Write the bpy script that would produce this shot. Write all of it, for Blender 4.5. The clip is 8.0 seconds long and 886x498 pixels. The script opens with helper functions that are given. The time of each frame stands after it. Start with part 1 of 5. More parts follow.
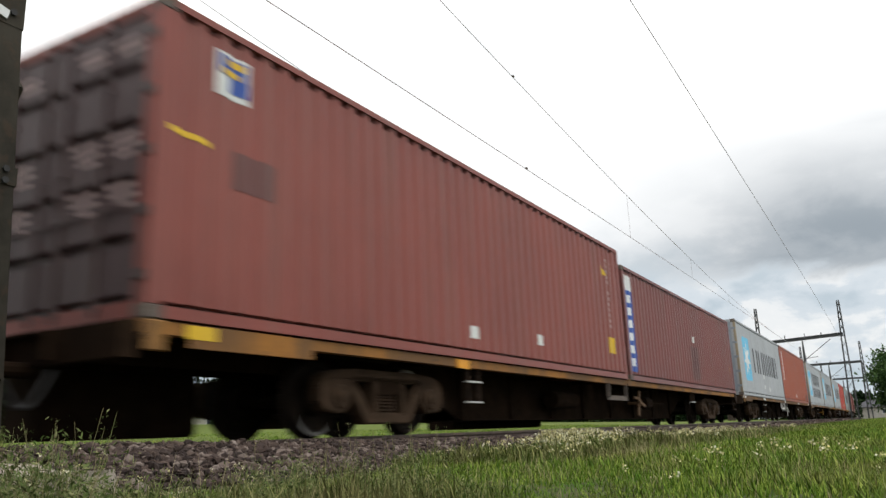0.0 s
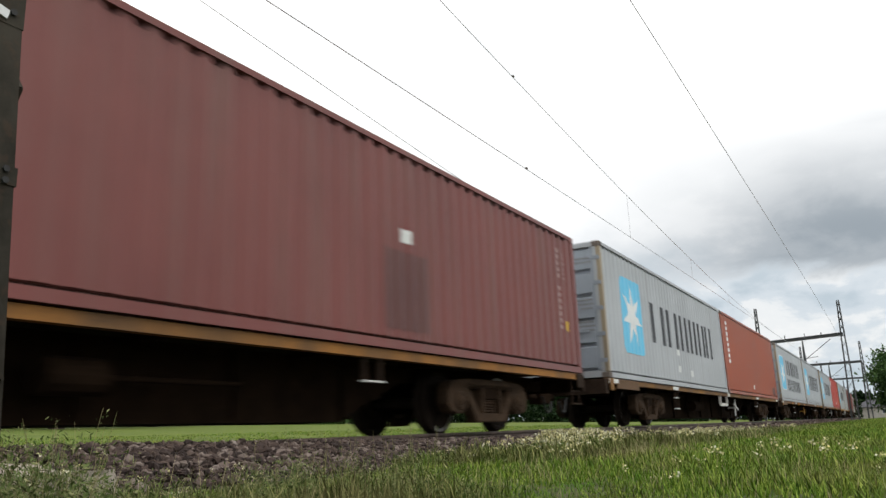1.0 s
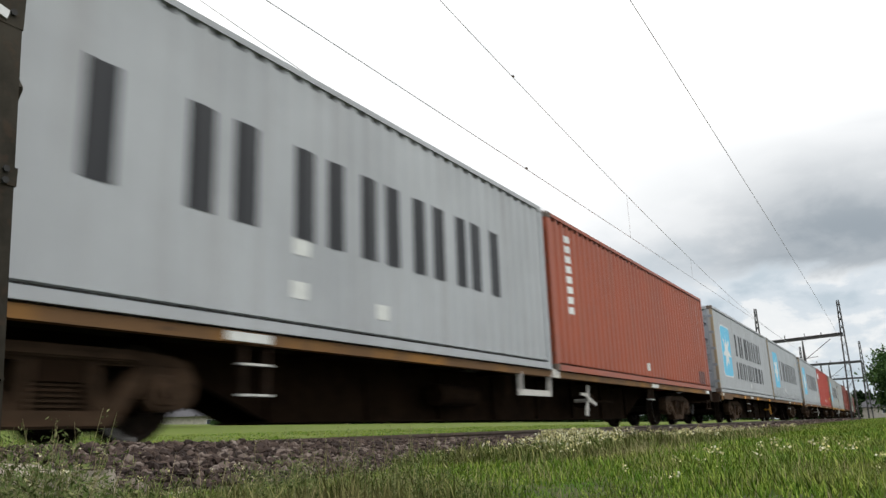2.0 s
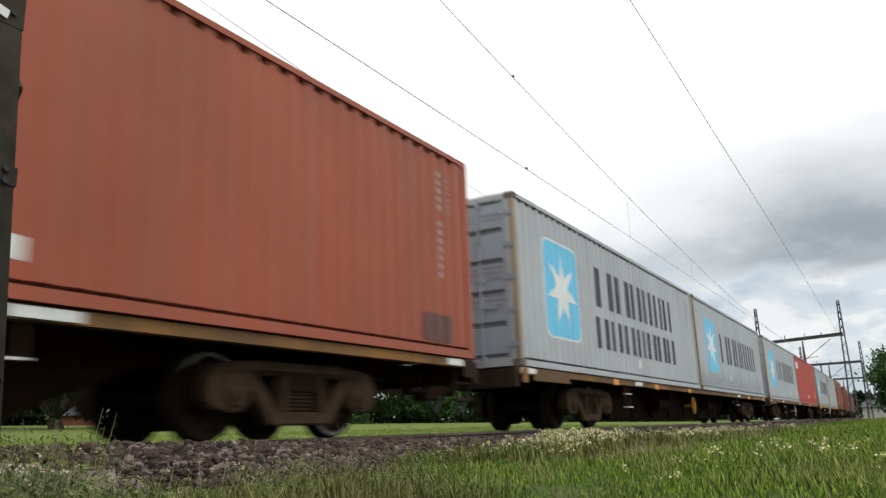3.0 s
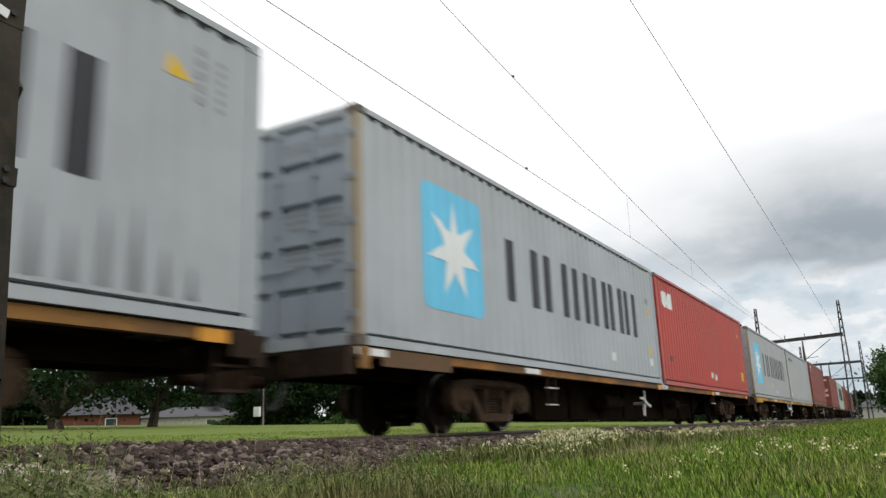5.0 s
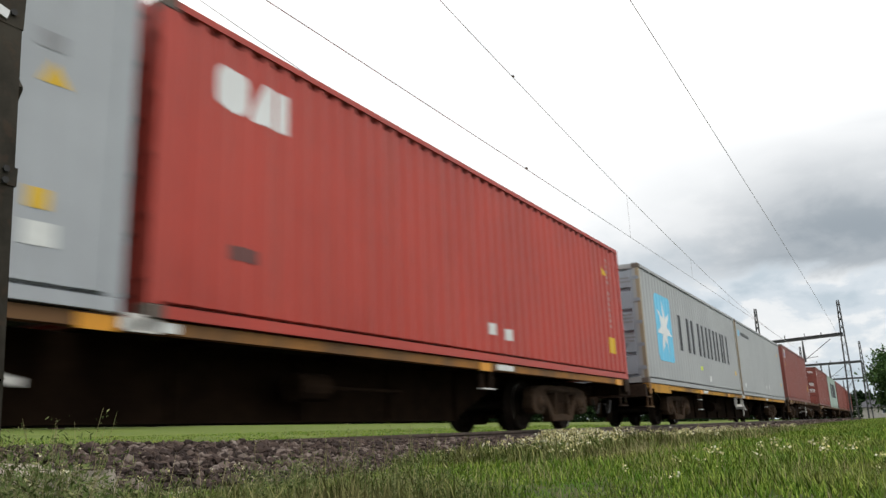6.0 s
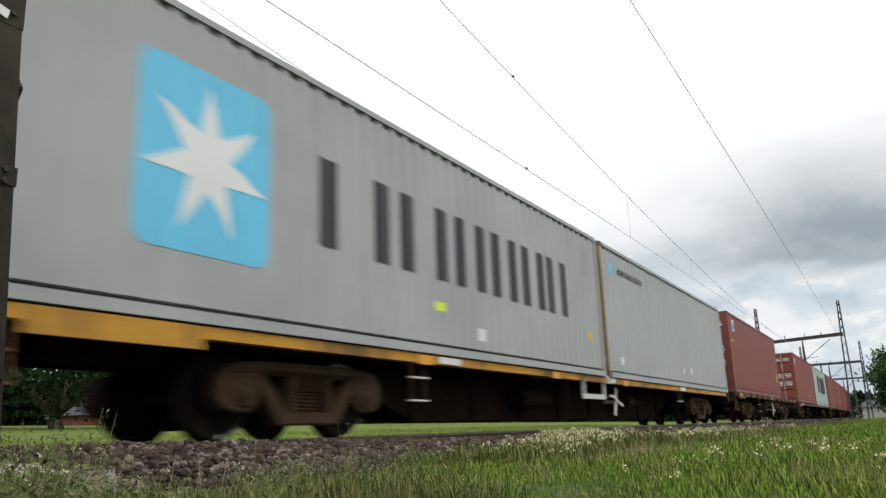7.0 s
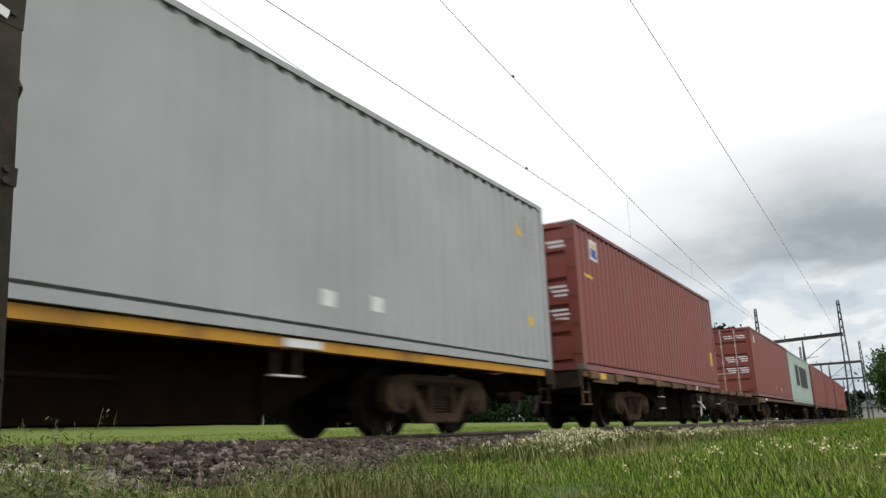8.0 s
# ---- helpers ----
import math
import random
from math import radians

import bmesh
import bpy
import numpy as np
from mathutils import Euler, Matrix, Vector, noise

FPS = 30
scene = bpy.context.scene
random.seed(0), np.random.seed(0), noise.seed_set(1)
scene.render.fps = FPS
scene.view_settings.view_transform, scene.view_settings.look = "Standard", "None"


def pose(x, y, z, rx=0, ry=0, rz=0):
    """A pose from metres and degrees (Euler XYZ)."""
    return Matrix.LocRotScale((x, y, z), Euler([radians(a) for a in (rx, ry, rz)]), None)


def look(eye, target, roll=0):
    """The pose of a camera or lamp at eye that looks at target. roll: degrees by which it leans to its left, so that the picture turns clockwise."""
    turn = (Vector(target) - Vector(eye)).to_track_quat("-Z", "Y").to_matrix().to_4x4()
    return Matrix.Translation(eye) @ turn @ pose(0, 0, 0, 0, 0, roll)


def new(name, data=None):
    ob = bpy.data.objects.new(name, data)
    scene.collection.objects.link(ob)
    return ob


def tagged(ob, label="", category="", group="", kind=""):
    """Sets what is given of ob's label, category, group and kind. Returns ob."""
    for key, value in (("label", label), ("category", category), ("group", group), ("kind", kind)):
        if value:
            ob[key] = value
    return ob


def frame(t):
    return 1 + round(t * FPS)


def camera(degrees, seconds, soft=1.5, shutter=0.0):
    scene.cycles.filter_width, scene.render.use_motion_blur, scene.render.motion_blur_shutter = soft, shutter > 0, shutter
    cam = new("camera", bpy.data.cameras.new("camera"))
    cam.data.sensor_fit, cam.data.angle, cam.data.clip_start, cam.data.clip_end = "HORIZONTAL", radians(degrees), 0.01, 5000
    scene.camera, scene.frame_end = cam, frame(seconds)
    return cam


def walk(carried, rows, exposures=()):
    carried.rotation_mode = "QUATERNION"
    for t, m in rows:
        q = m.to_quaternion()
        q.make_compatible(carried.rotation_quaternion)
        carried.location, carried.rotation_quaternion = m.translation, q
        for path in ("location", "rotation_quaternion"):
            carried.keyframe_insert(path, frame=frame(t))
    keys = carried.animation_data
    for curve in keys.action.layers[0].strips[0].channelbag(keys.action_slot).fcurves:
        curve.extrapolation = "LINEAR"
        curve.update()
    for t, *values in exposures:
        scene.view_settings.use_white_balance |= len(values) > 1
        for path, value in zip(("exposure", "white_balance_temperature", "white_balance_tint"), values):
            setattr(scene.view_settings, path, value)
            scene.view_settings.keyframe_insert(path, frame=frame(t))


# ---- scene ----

# ------------------------------------------------------------------ camera
cam = camera(59.97, 8.0, soft=1.45, shutter=0.32)
EYE = pose(0, 0, 0.005, 90 + 13.466, 2.068, 30.656)
walk(cam, [(0.0, EYE), (8.0, EYE)], exposures=[(0.0, 0.0), (8.0, 0.0)])

# the line: tangent to +y beside the camera, bending gently away to the left
XC = -6.14          # centre line of the track
BEND = 1.276e-4     # sideways drift per metre squared
SPEED = 15.124      # metres a second, towards the camera
DECK = 0.95         # underside of the containers above the rail


def line_x(y):
    return -BEND * max(y, 0.0) ** 2


# ------------------------------------------------------------------ sky and light
SUN_EL, SUN_AZ = radians(60), radians(92)   # veiled sun, high on the right


def make_world():
    w = bpy.data.worlds.new("overcast_sky")
    scene.world = w
    w.use_nodes = True
    nt = w.node_tree
    nt.nodes.clear()
    n, l = nt.nodes.new, nt.links.new
    out, bg = n("ShaderNodeOutputWorld"), n("ShaderNodeBackground")
    sky = n("ShaderNodeTexSky")
    sky.sky_type = "NISHITA"
    sky.sun_disc = False
    sky.sun_elevation, sky.sun_rotation = SUN_EL, SUN_AZ
    tc = n("ShaderNodeTexCoord")
    sep = n("ShaderNodeSeparateXYZ")
    l(tc.outputs["Generated"], sep.inputs[0])

    def math_node(op, a, b=None, clamp=False):
        m = n("ShaderNodeMath")
        m.operation, m.use_clamp = op, clamp
        for k, v in enumerate((a, b)):
            if v is None:
                continue
            if isinstance(v, (int, float)):
                m.inputs[k].default_value = v
            else:
                l(v, m.inputs[k])
        return m.outputs[0]

    def ramp(v, stops):
        r = n("ShaderNodeValToRGB")
        while len(r.color_ramp.elements) < len(stops):
            r.color_ramp.elements.new(0.5)
        for e, (p, c) in zip(r.color_ramp.elements, stops):
            e.position, e.color = p, (*c, 1)
        r.color_ramp.interpolation = "EASE"
        l(v, r.inputs[0])
        return r.outputs[0]

    def mix(f, a, b, kind="MIX"):
        m = n("ShaderNodeMix")
        m.data_type, m.blend_type = "RGBA", kind
        for s, v in ((0, f), (6, a), (7, b)):
            if isinstance(v, (int, float)):
                m.inputs[s].default_value = v
            elif isinstance(v, tuple):
                m.inputs[s].default_value = (*v, 1)
            else:
                l(v, m.inputs[s])
        return m.outputs[2]

    def cloud_noise(scale, detail, rough, dist, stretch):
        mp = n("ShaderNodeMapping")
        mp.inputs["Scale"].default_value = stretch
        l(tc.outputs["Generated"], mp.inputs[0])
        t = n("ShaderNodeTexNoise")
        t.inputs["Scale"].default_value = scale
        t.inputs["Detail"].default_value = detail
        t.inputs["Roughness"].default_value = rough
        t.inputs["Distortion"].default_value = dist
        l(mp.outputs[0], t.inputs["Vector"])
        return t.outputs[0]

    def step(v, a, b):
        m = n("ShaderNodeMapRange")
        m.interpolation_type = "SMOOTHSTEP"
        l(v, m.inputs[0])
        m.inputs[1].default_value, m.inputs[2].default_value = a, b
        return m.outputs[0]

    big = cloud_noise(2.6, 3, 0.45, 0.2, (1, 1, 1.5))
    puff = cloud_noise(9.0, 7, 0.55, 0.2, (1, 1, 1.8))
    wisp = cloud_noise(3.2, 5, 0.5, 0.4, (1, 1, 2.2))
    sun_dir = Vector((math.sin(SUN_AZ) * math.cos(SUN_EL), math.cos(SUN_AZ) * math.cos(SUN_EL), math.sin(SUN_EL)))
    # a heavy bank of cloud ahead, above a band of brighter cumulus near the horizon
    lift_ = math_node("ADD", sep.outputs[2], math_node("MULTIPLY", math_node("SUBTRACT", big, 0.5), 0.16))
    base_ = math_node("ADD", sep.outputs[2], math_node("MULTIPLY", math_node("SUBTRACT", puff, 0.5), 0.11))
    rise = step(base_, 0.158, 0.186)
    fall = math_node("SUBTRACT", 1.0, step(lift_, 0.19, 0.37))
    reach = step(math_node("ADD", sep.outputs[0], math_node("MULTIPLY", math_node("SUBTRACT", wisp, 0.5), 0.25)), -0.40, -0.06)
    reach2 = math_node("SUBTRACT", 1.0, step(sep.outputs[0], 0.35, 0.85))
    ahead = step(sep.outputs[1], 0.1, 0.6)
    heavy = math_node("MULTIPLY", math_node("MULTIPLY", rise, fall), math_node("MULTIPLY", reach, math_node("MULTIPLY", reach2, ahead)))
    veil = ramp(wisp, [(0.30, (1.08, 1.10, 1.11)), (0.50, (1.34, 1.34, 1.33)), (0.70, (1.52, 1.51, 1.48))])
    veil = mix(1.0, veil, ramp(sep.outputs[2], [(0.0, (0.56, 0.57, 0.58)), (0.30, (0.86, 0.865, 0.87)), (0.65, (1.16, 1.16, 1.16)), (1.0, (1.40, 1.40, 1.40))]), "MULTIPLY")
    low_cloud = ramp(puff, [(0.36, (0.55, 0.635, 0.70)), (0.50, (0.70, 0.765, 0.82)), (0.58, (0.90, 0.92, 0.93)), (0.70, (1.0, 1.0, 0.99))])
    sheet = mix(step(base_, 0.13, 0.26), low_cloud, veil)
    torn = math_node("ADD", math_node("MULTIPLY", big, 0.45), math_node("MULTIPLY", puff, 0.55))
    dark = ramp(torn, [(0.40, (0.33, 0.375, 0.415)), (0.50, (0.43, 0.47, 0.505)), (0.60, (0.58, 0.61, 0.635))])
    sheet = mix(math_node("MULTIPLY", heavy, 0.97), sheet, dark)
    clear = mix(1.0, sky.outputs[0], (0.10, 0.10, 0.10), "MULTIPLY")
    cover = mix(0.94, clear, sheet)
    l(cover, bg.inputs[0])
    bg.inputs[1].default_value = 1.0
    l(bg.outputs[0], out.inputs[0])
    sun = bpy.data.lights.new("sun", "SUN")
    sun.energy, sun.angle, sun.color = 1.55, radians(35), (1.0, 0.97, 0.92)
    ob = new("sun", sun)
    ob.matrix_world = look(sun_dir * 200, (0, 0, 0))


make_world()


# ------------------------------------------------------------------ materials
class Nodes:
    """A small wrapper round a material's node tree."""

    def __init__(self, name):
        self.m = bpy.data.materials.new(name)
        self.m.use_nodes = True
        self.nt = self.m.node_tree
        self.bsdf = self.nt.nodes["Principled BSDF"]
        self.tc = self.nt.nodes.new("ShaderNodeTexCoord")

    def link(self, a, b):
        self.nt.links.new(a, b)

    def noise(self, scale, detail=4, rough=0.55, stretch=(1, 1, 1), dist=0.0, space="Object"):
        mp = self.nt.nodes.new("ShaderNodeMapping")
        mp.inputs["Scale"].default_value = stretch
        self.link(self.tc.outputs[space], mp.inputs[0])
        t = self.nt.nodes.new("ShaderNodeTexNoise")
        t.inputs["Scale"].default_value = scale
        t.inputs["Detail"].default_value = detail
        t.inputs["Roughness"].default_value = rough
        t.inputs["Distortion"].default_value = dist
        self.link(mp.outputs[0], t.inputs["Vector"])
        return t.outputs[0]

    def ramp(self, v, stops):
        r = self.nt.nodes.new("ShaderNodeValToRGB")
        while len(r.color_ramp.elements) < len(stops):
            r.color_ramp.elements.new(0.5)
        for e, (p, c) in zip(r.color_ramp.elements, stops):
            e.position = p
            e.color = (*c, 1) if isinstance(c, tuple) else (c, c, c, 1)
        self.link(v, r.inputs[0])
        return r.outputs[0]

    def mix(self, f, a, b, kind="MIX"):
        m = self.nt.nodes.new("ShaderNodeMix")
        m.data_type, m.blend_type = "RGBA", kind
        for s, v in ((0, f), (6, a), (7, b)):
            if isinstance(v, (int, float)):
                m.inputs[s].default_value = v
            elif isinstance(v, tuple):
                m.inputs[s].default_value = (*v, 1)
            else:
                self.link(v, m.inputs[s])
        return m.outputs[2]

    def bump(self, v, strength, distance):
        b = self.nt.nodes.new("ShaderNodeBump")
        b.inputs["Strength"].default_value = strength
        b.inputs["Distance"].default_value = distance
        self.link(v, b.inputs["Height"])
        self.link(b.outputs[0], self.bsdf.inputs["Normal"])

    def done(self, color, rough=0.6, metal=0.0, spec=None):
        for key, v in (("Base Color", color), ("Roughness", rough), ("Metallic", metal)):
            s = self.bsdf.inputs[key]
            if isinstance(v, tuple):
                s.default_value = (*v, 1)
            elif isinstance(v, (int, float)):
                s.default_value = v
            else:
                self.link(v, s)
        if spec is not None:
            self.bsdf.inputs["Specular IOR Level"].default_value = spec
        return self.m


def dim(c, k):
    return tuple(min(1.0, v * k) for v in c)


def paint(name, c, grime=0.35, rust=0.3, rough=0.42):
    """Weathered painted steel: faded patches, rain streaks, rust specks."""
    k = Nodes(name)
    fade = k.noise(0.55, 5, 0.6)
    col = k.mix(k.ramp(fade, [(0.3, 0.0), (0.7, 1.0)]), dim(c, 0.86), dim(c, 1.12))
    streak = k.noise(3.0, 5, 0.6, (1.0, 1.6, 0.10))
    col = k.mix(k.mix(1.0, k.ramp(streak, [(0.48, 0.0), (0.78, grime)]), (1, 1, 1), "MULTIPLY"), col, (0.16, 0.13, 0.11))
    spots = k.noise(9.0, 6, 0.7, (1, 1, 0.55), 0.6)
    col = k.mix(k.ramp(spots, [(0.66, 0.0), (0.76, rust)]), col, (0.17, 0.075, 0.035))
    fine = k.noise(60, 3)
    r = k.ramp(fade, [(0.2, rough - 0.12), (0.8, rough + 0.08)])
    k.bump(fine, 0.08, 0.004)
    return k.done(col, r, 0.0, 0.22)


def sill_paint(name, c, wear):
    """Ochre paint on a wagon's sill: long worn stretches, brown rust and grease."""
    k = Nodes(name)
    a = k.noise(0.9, 5, 0.65, (1, 1, 0.3))
    b = k.noise(5.0, 6, 0.7, (1, 0.7, 1.6), 0.5)
    col = k.mix(k.ramp(b, [(0.3, 0.0), (0.7, 1.0)]), dim(c, 0.80), dim(c, 1.18))
    col = k.mix(k.ramp(a, [(0.46 - 0.14 * wear, 0.0), (0.62 - 0.10 * wear, 0.85)]), col, (0.105, 0.060, 0.030))
    col = k.mix(k.ramp(b, [(0.56, 0.0), (0.68, 0.55 + 0.35 * wear)]), col, (0.060, 0.036, 0.022))
    k.bump(b, 0.25, 0.006)
    return k.done(col, 0.7, 0.0, 0.25)


def steel(name, c, rough=0.75, rust=0.5, spec=0.3):
    """Dusty, rusty structural steel."""
    k = Nodes(name)
    a = k.noise(4.0, 6, 0.65)
    col = k.mix(k.ramp(a, [(0.35, 0.0), (0.7, 1.0)]), dim(c, 0.6), dim(c, 1.3))
    b = k.noise(14.0, 5, 0.7)
    col = k.mix(k.ramp(b, [(0.52, 0.0), (0.72, rust)]), col, (0.11, 0.055, 0.03))
    k.bump(b, 0.3, 0.006)
    return k.done(col, rough, 0.0, spec)


def plain(name, c, rough=0.6, var=0.15, scale=8.0, metal=0.0):
    k = Nodes(name)
    a = k.noise(scale, 5, 0.6)
    col = k.mix(k.ramp(a, [(0.3, 0.0), (0.7, 1.0)]), dim(c, 1 - var), dim(c, 1 + var))
    return k.done(col, rough, metal, 0.35)


def blades(name, a, b, c, rough=0.6, dry=None, fresh=None, spec=0.2):
    """Foliage coloured piece by piece, in slow patches of dry and fresh growth."""
    k = Nodes(name)
    geo = k.nt.nodes.new("ShaderNodeNewGeometry")
    col = k.ramp(geo.outputs["Random Per Island"], [(0.0, a), (0.55, b), (1.0, c)])
    patch = k.noise(0.8, 3)
    col = k.mix(k.ramp(patch, [(0.35, 0.0), (0.65, 0.45)]), col, dim(b, 0.75))
    if dry:
        col = k.mix(k.ramp(k.noise(0.55, 5, 0.65, (1.4, 0.8, 1), 0.6), [(0.46, 0.0), (0.66, 0.80)]), col, dry)
    if fresh:
        col = k.mix(k.ramp(k.noise(1.3, 4, 0.6, (1, 0.7, 1), 0.4), [(0.54, 0.0), (0.66, 0.75)]), col, fresh)
    m = k.done(col, rough, 0.0, spec)
    k.bsdf.inputs["Transmission Weight"].default_value = 0.0
    k.bsdf.inputs["Subsurface Weight"].default_value = 0.0
    return m


M = {
    "maroon": paint("maroon_paint", (0.222, 0.0675, 0.0545), 0.30, 0.35),
    "maroon_dark": paint("dark_maroon_paint", (0.178, 0.063, 0.057), 0.40, 0.4),
    "orange": paint("orange_brown_paint", (0.305, 0.080, 0.043), 0.28, 0.3),
    "red": paint("bright_red_paint", (0.385, 0.057, 0.042), 0.18, 0.15),
    "red_brown": paint("red_brown_paint", (0.205, 0.058, 0.046), 0.42, 0.35),
    "grey": paint("light_grey_paint", (0.350, 0.374, 0.395), 0.12, 0.15),
    "grey_worn": paint("worn_light_grey_paint", (0.365, 0.386, 0.405), 0.24, 0.5),
    "pale_green": paint("pale_green_paint", (0.33, 0.42, 0.37), 0.25, 0.3),
    "post_buff": paint("buff_post_paint", (0.31, 0.255, 0.175), 0.7, 0.95),
    "sky_blue": paint("sky_blue_paint", (0.13, 0.48, 0.70), 0.10, 0.1),
    "white": paint("white_paint", (0.66, 0.68, 0.68), 0.12, 0.12),
    "charcoal": paint("charcoal_paint", (0.028, 0.030, 0.034), 0.05, 0.05),
    "blue": paint("royal_blue_paint", (0.035, 0.085, 0.33), 0.10, 0.1),
    "yellow": paint("yellow_sticker", (0.62, 0.40, 0.03), 0.12, 0.1),
    "amber": paint("amber_plate_paint", (0.60, 0.27, 0.030), 0.15, 0.15),
    "grey_warm": paint("neutral_grey_paint", (0.322, 0.336, 0.337), 0.12, 0.2),
    "lime": plain("lime_sticker", (0.62, 0.75, 0.05), 0.5, 0.05),
    "sticker": plain("white_sticker", (0.60, 0.62, 0.60), 0.5, 0.1),
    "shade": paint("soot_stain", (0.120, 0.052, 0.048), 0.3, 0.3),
    "cast": steel("casting_steel", (0.12, 0.10, 0.085)),
    "sill": sill_paint("ochre_sill_paint", (0.30, 0.130, 0.027), 0.42),
    "sill_brown": sill_paint("brown_sill_paint", (0.125, 0.070, 0.036), 0.6),
    # near-black: the deep shade beneath the train is put into this colour
    "under": steel("shaded_underframe_steel", (0.019, 0.0112, 0.0065), 0.95, 0.06, 0.06),
    "bogie": steel("bogie_steel", (0.044, 0.028, 0.017), 0.9, 0.35, 0.12),
    "wheel": steel("wheel_steel", (0.022, 0.016, 0.012), 0.85, 0.10, 0.12),
    "sill_bright": sill_paint("bright_ochre_sill_paint", (0.46, 0.235, 0.030), -0.25),
    "soot_grey": plain("grey_soot", (0.135, 0.142, 0.146), 0.7, 0.3, 3),
    "tread": plain("bright_wheel_tread", (0.16, 0.15, 0.14), 0.40, 0.2, 20, 1.0),
    "sill_dull": sill_paint("dull_ochre_paint", (0.27, 0.130, 0.030), 0.8),
    "tread_bar": plain("worn_step_tread", (0.50, 0.50, 0.48), 0.5, 0.2, 12),
    "headstock": steel("headstock_steel", (0.030, 0.020, 0.014), 0.9, 0.25, 0.1),
    "step": plain("pale_step_paint", (0.50, 0.49, 0.46), 0.6, 0.25, 12),
    "hose": plain("black_rubber", (0.02, 0.02, 0.02), 0.7, 0.2),
    "rail": steel("rail_steel", (0.10, 0.07, 0.055), 0.55, 0.4),
    "concrete": plain("concrete", (0.21, 0.195, 0.165), 0.9, 0.35, 9),
    "mast": steel("mast_steel", (0.036, 0.032, 0.025), 0.85, 0.25, 0.12),
    "far_mast": steel("dark_mast_steel", (0.075, 0.078, 0.080), 0.75, 0.1),
    "wire": plain("copper_wire", (0.38, 0.38, 0.39), 0.5, 0.1),
    "galvanised": plain("galvanised_steel", (0.42, 0.38, 0.36), 0.5, 0.2, 6),
    "code_pale": plain("faded_code_paint", (0.36, 0.27, 0.26), 0.6, 0.15),
    "code_grey": plain("grey_code_paint", (0.235, 0.245, 0.255), 0.6, 0.15),
    "door_dark": paint("dark_door_paint", (0.070, 0.045, 0.046), 0.7, 0.5),
    "brick": plain("red_brick", (0.145, 0.052, 0.036), 0.9, 0.2, 5),
    "roof": plain("grey_roof_tile", (0.055, 0.055, 0.062), 0.85, 0.15, 3),
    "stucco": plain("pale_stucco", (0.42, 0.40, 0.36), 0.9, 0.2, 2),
    "glass": plain("window_glass", (0.05, 0.06, 0.07), 0.1, 0.1),
    "bark": steel("bark", (0.06, 0.045, 0.035), 0.95, 0.2),
    "leaf_dark": blades("dark_leaf", (0.006, 0.014, 0.005), (0.012, 0.026, 0.009), (0.030, 0.054, 0.018), 0.7, spec=0.04),
    "leaf": blades("green_leaf", (0.018, 0.042, 0.012), (0.042, 0.085, 0.024), (0.095, 0.155, 0.045), 0.65, spec=0.08),
    "lawn": blades("lawn_blade", (0.024, 0.056, 0.007), (0.112, 0.200, 0.019), (0.330, 0.390, 0.075), 0.65, (0.190, 0.195, 0.058), (0.070, 0.175, 0.014), 0.08),
    "weed": blades("weed_blade", (0.020, 0.040, 0.008), (0.090, 0.126, 0.025), (0.300, 0.285, 0.115), 0.65, (0.140, 0.115, 0.055), (0.078, 0.150, 0.018), 0.08),
    "straw": blades("straw_stem", (0.26, 0.22, 0.11), (0.34, 0.30, 0.16), (0.24, 0.26, 0.10)),
    "petal": blades("cream_petal", (0.46, 0.42, 0.15), (0.56, 0.53, 0.28), (0.70, 0.69, 0.56)),
    "weed_leaf": blades("weed_leaf", (0.034, 0.062, 0.014), (0.100, 0.132, 0.040), (0.260, 0.250, 0.125), 0.65, spec=0.08),
    "door_grey_shaded": paint("shaded_blue_grey_door_paint", (0.285, 0.322, 0.365), 0.30, 0.3),
    "stone": None, "soil": None,
}


def stone_material():
    k = Nodes("ballast_stone")
    geo = k.nt.nodes.new("ShaderNodeNewGeometry")
    col = k.ramp(geo.outputs["Random Per Island"], [(0.0, (0.016, 0.011, 0.0100)), (0.4, (0.042, 0.029, 0.025)), (0.80, (0.088, 0.063, 0.052)), (1.0, (0.200, 0.165, 0.145))])
    g = k.noise(40, 5, 0.7)
    col = k.mix(k.ramp(g, [(0.45, 0.0), (0.75, 0.5)]), col, (0.066, 0.044, 0.032))
    k.bump(g, 0.5, 0.01)
    return k.done(col, 0.9, 0.0, 0.25)


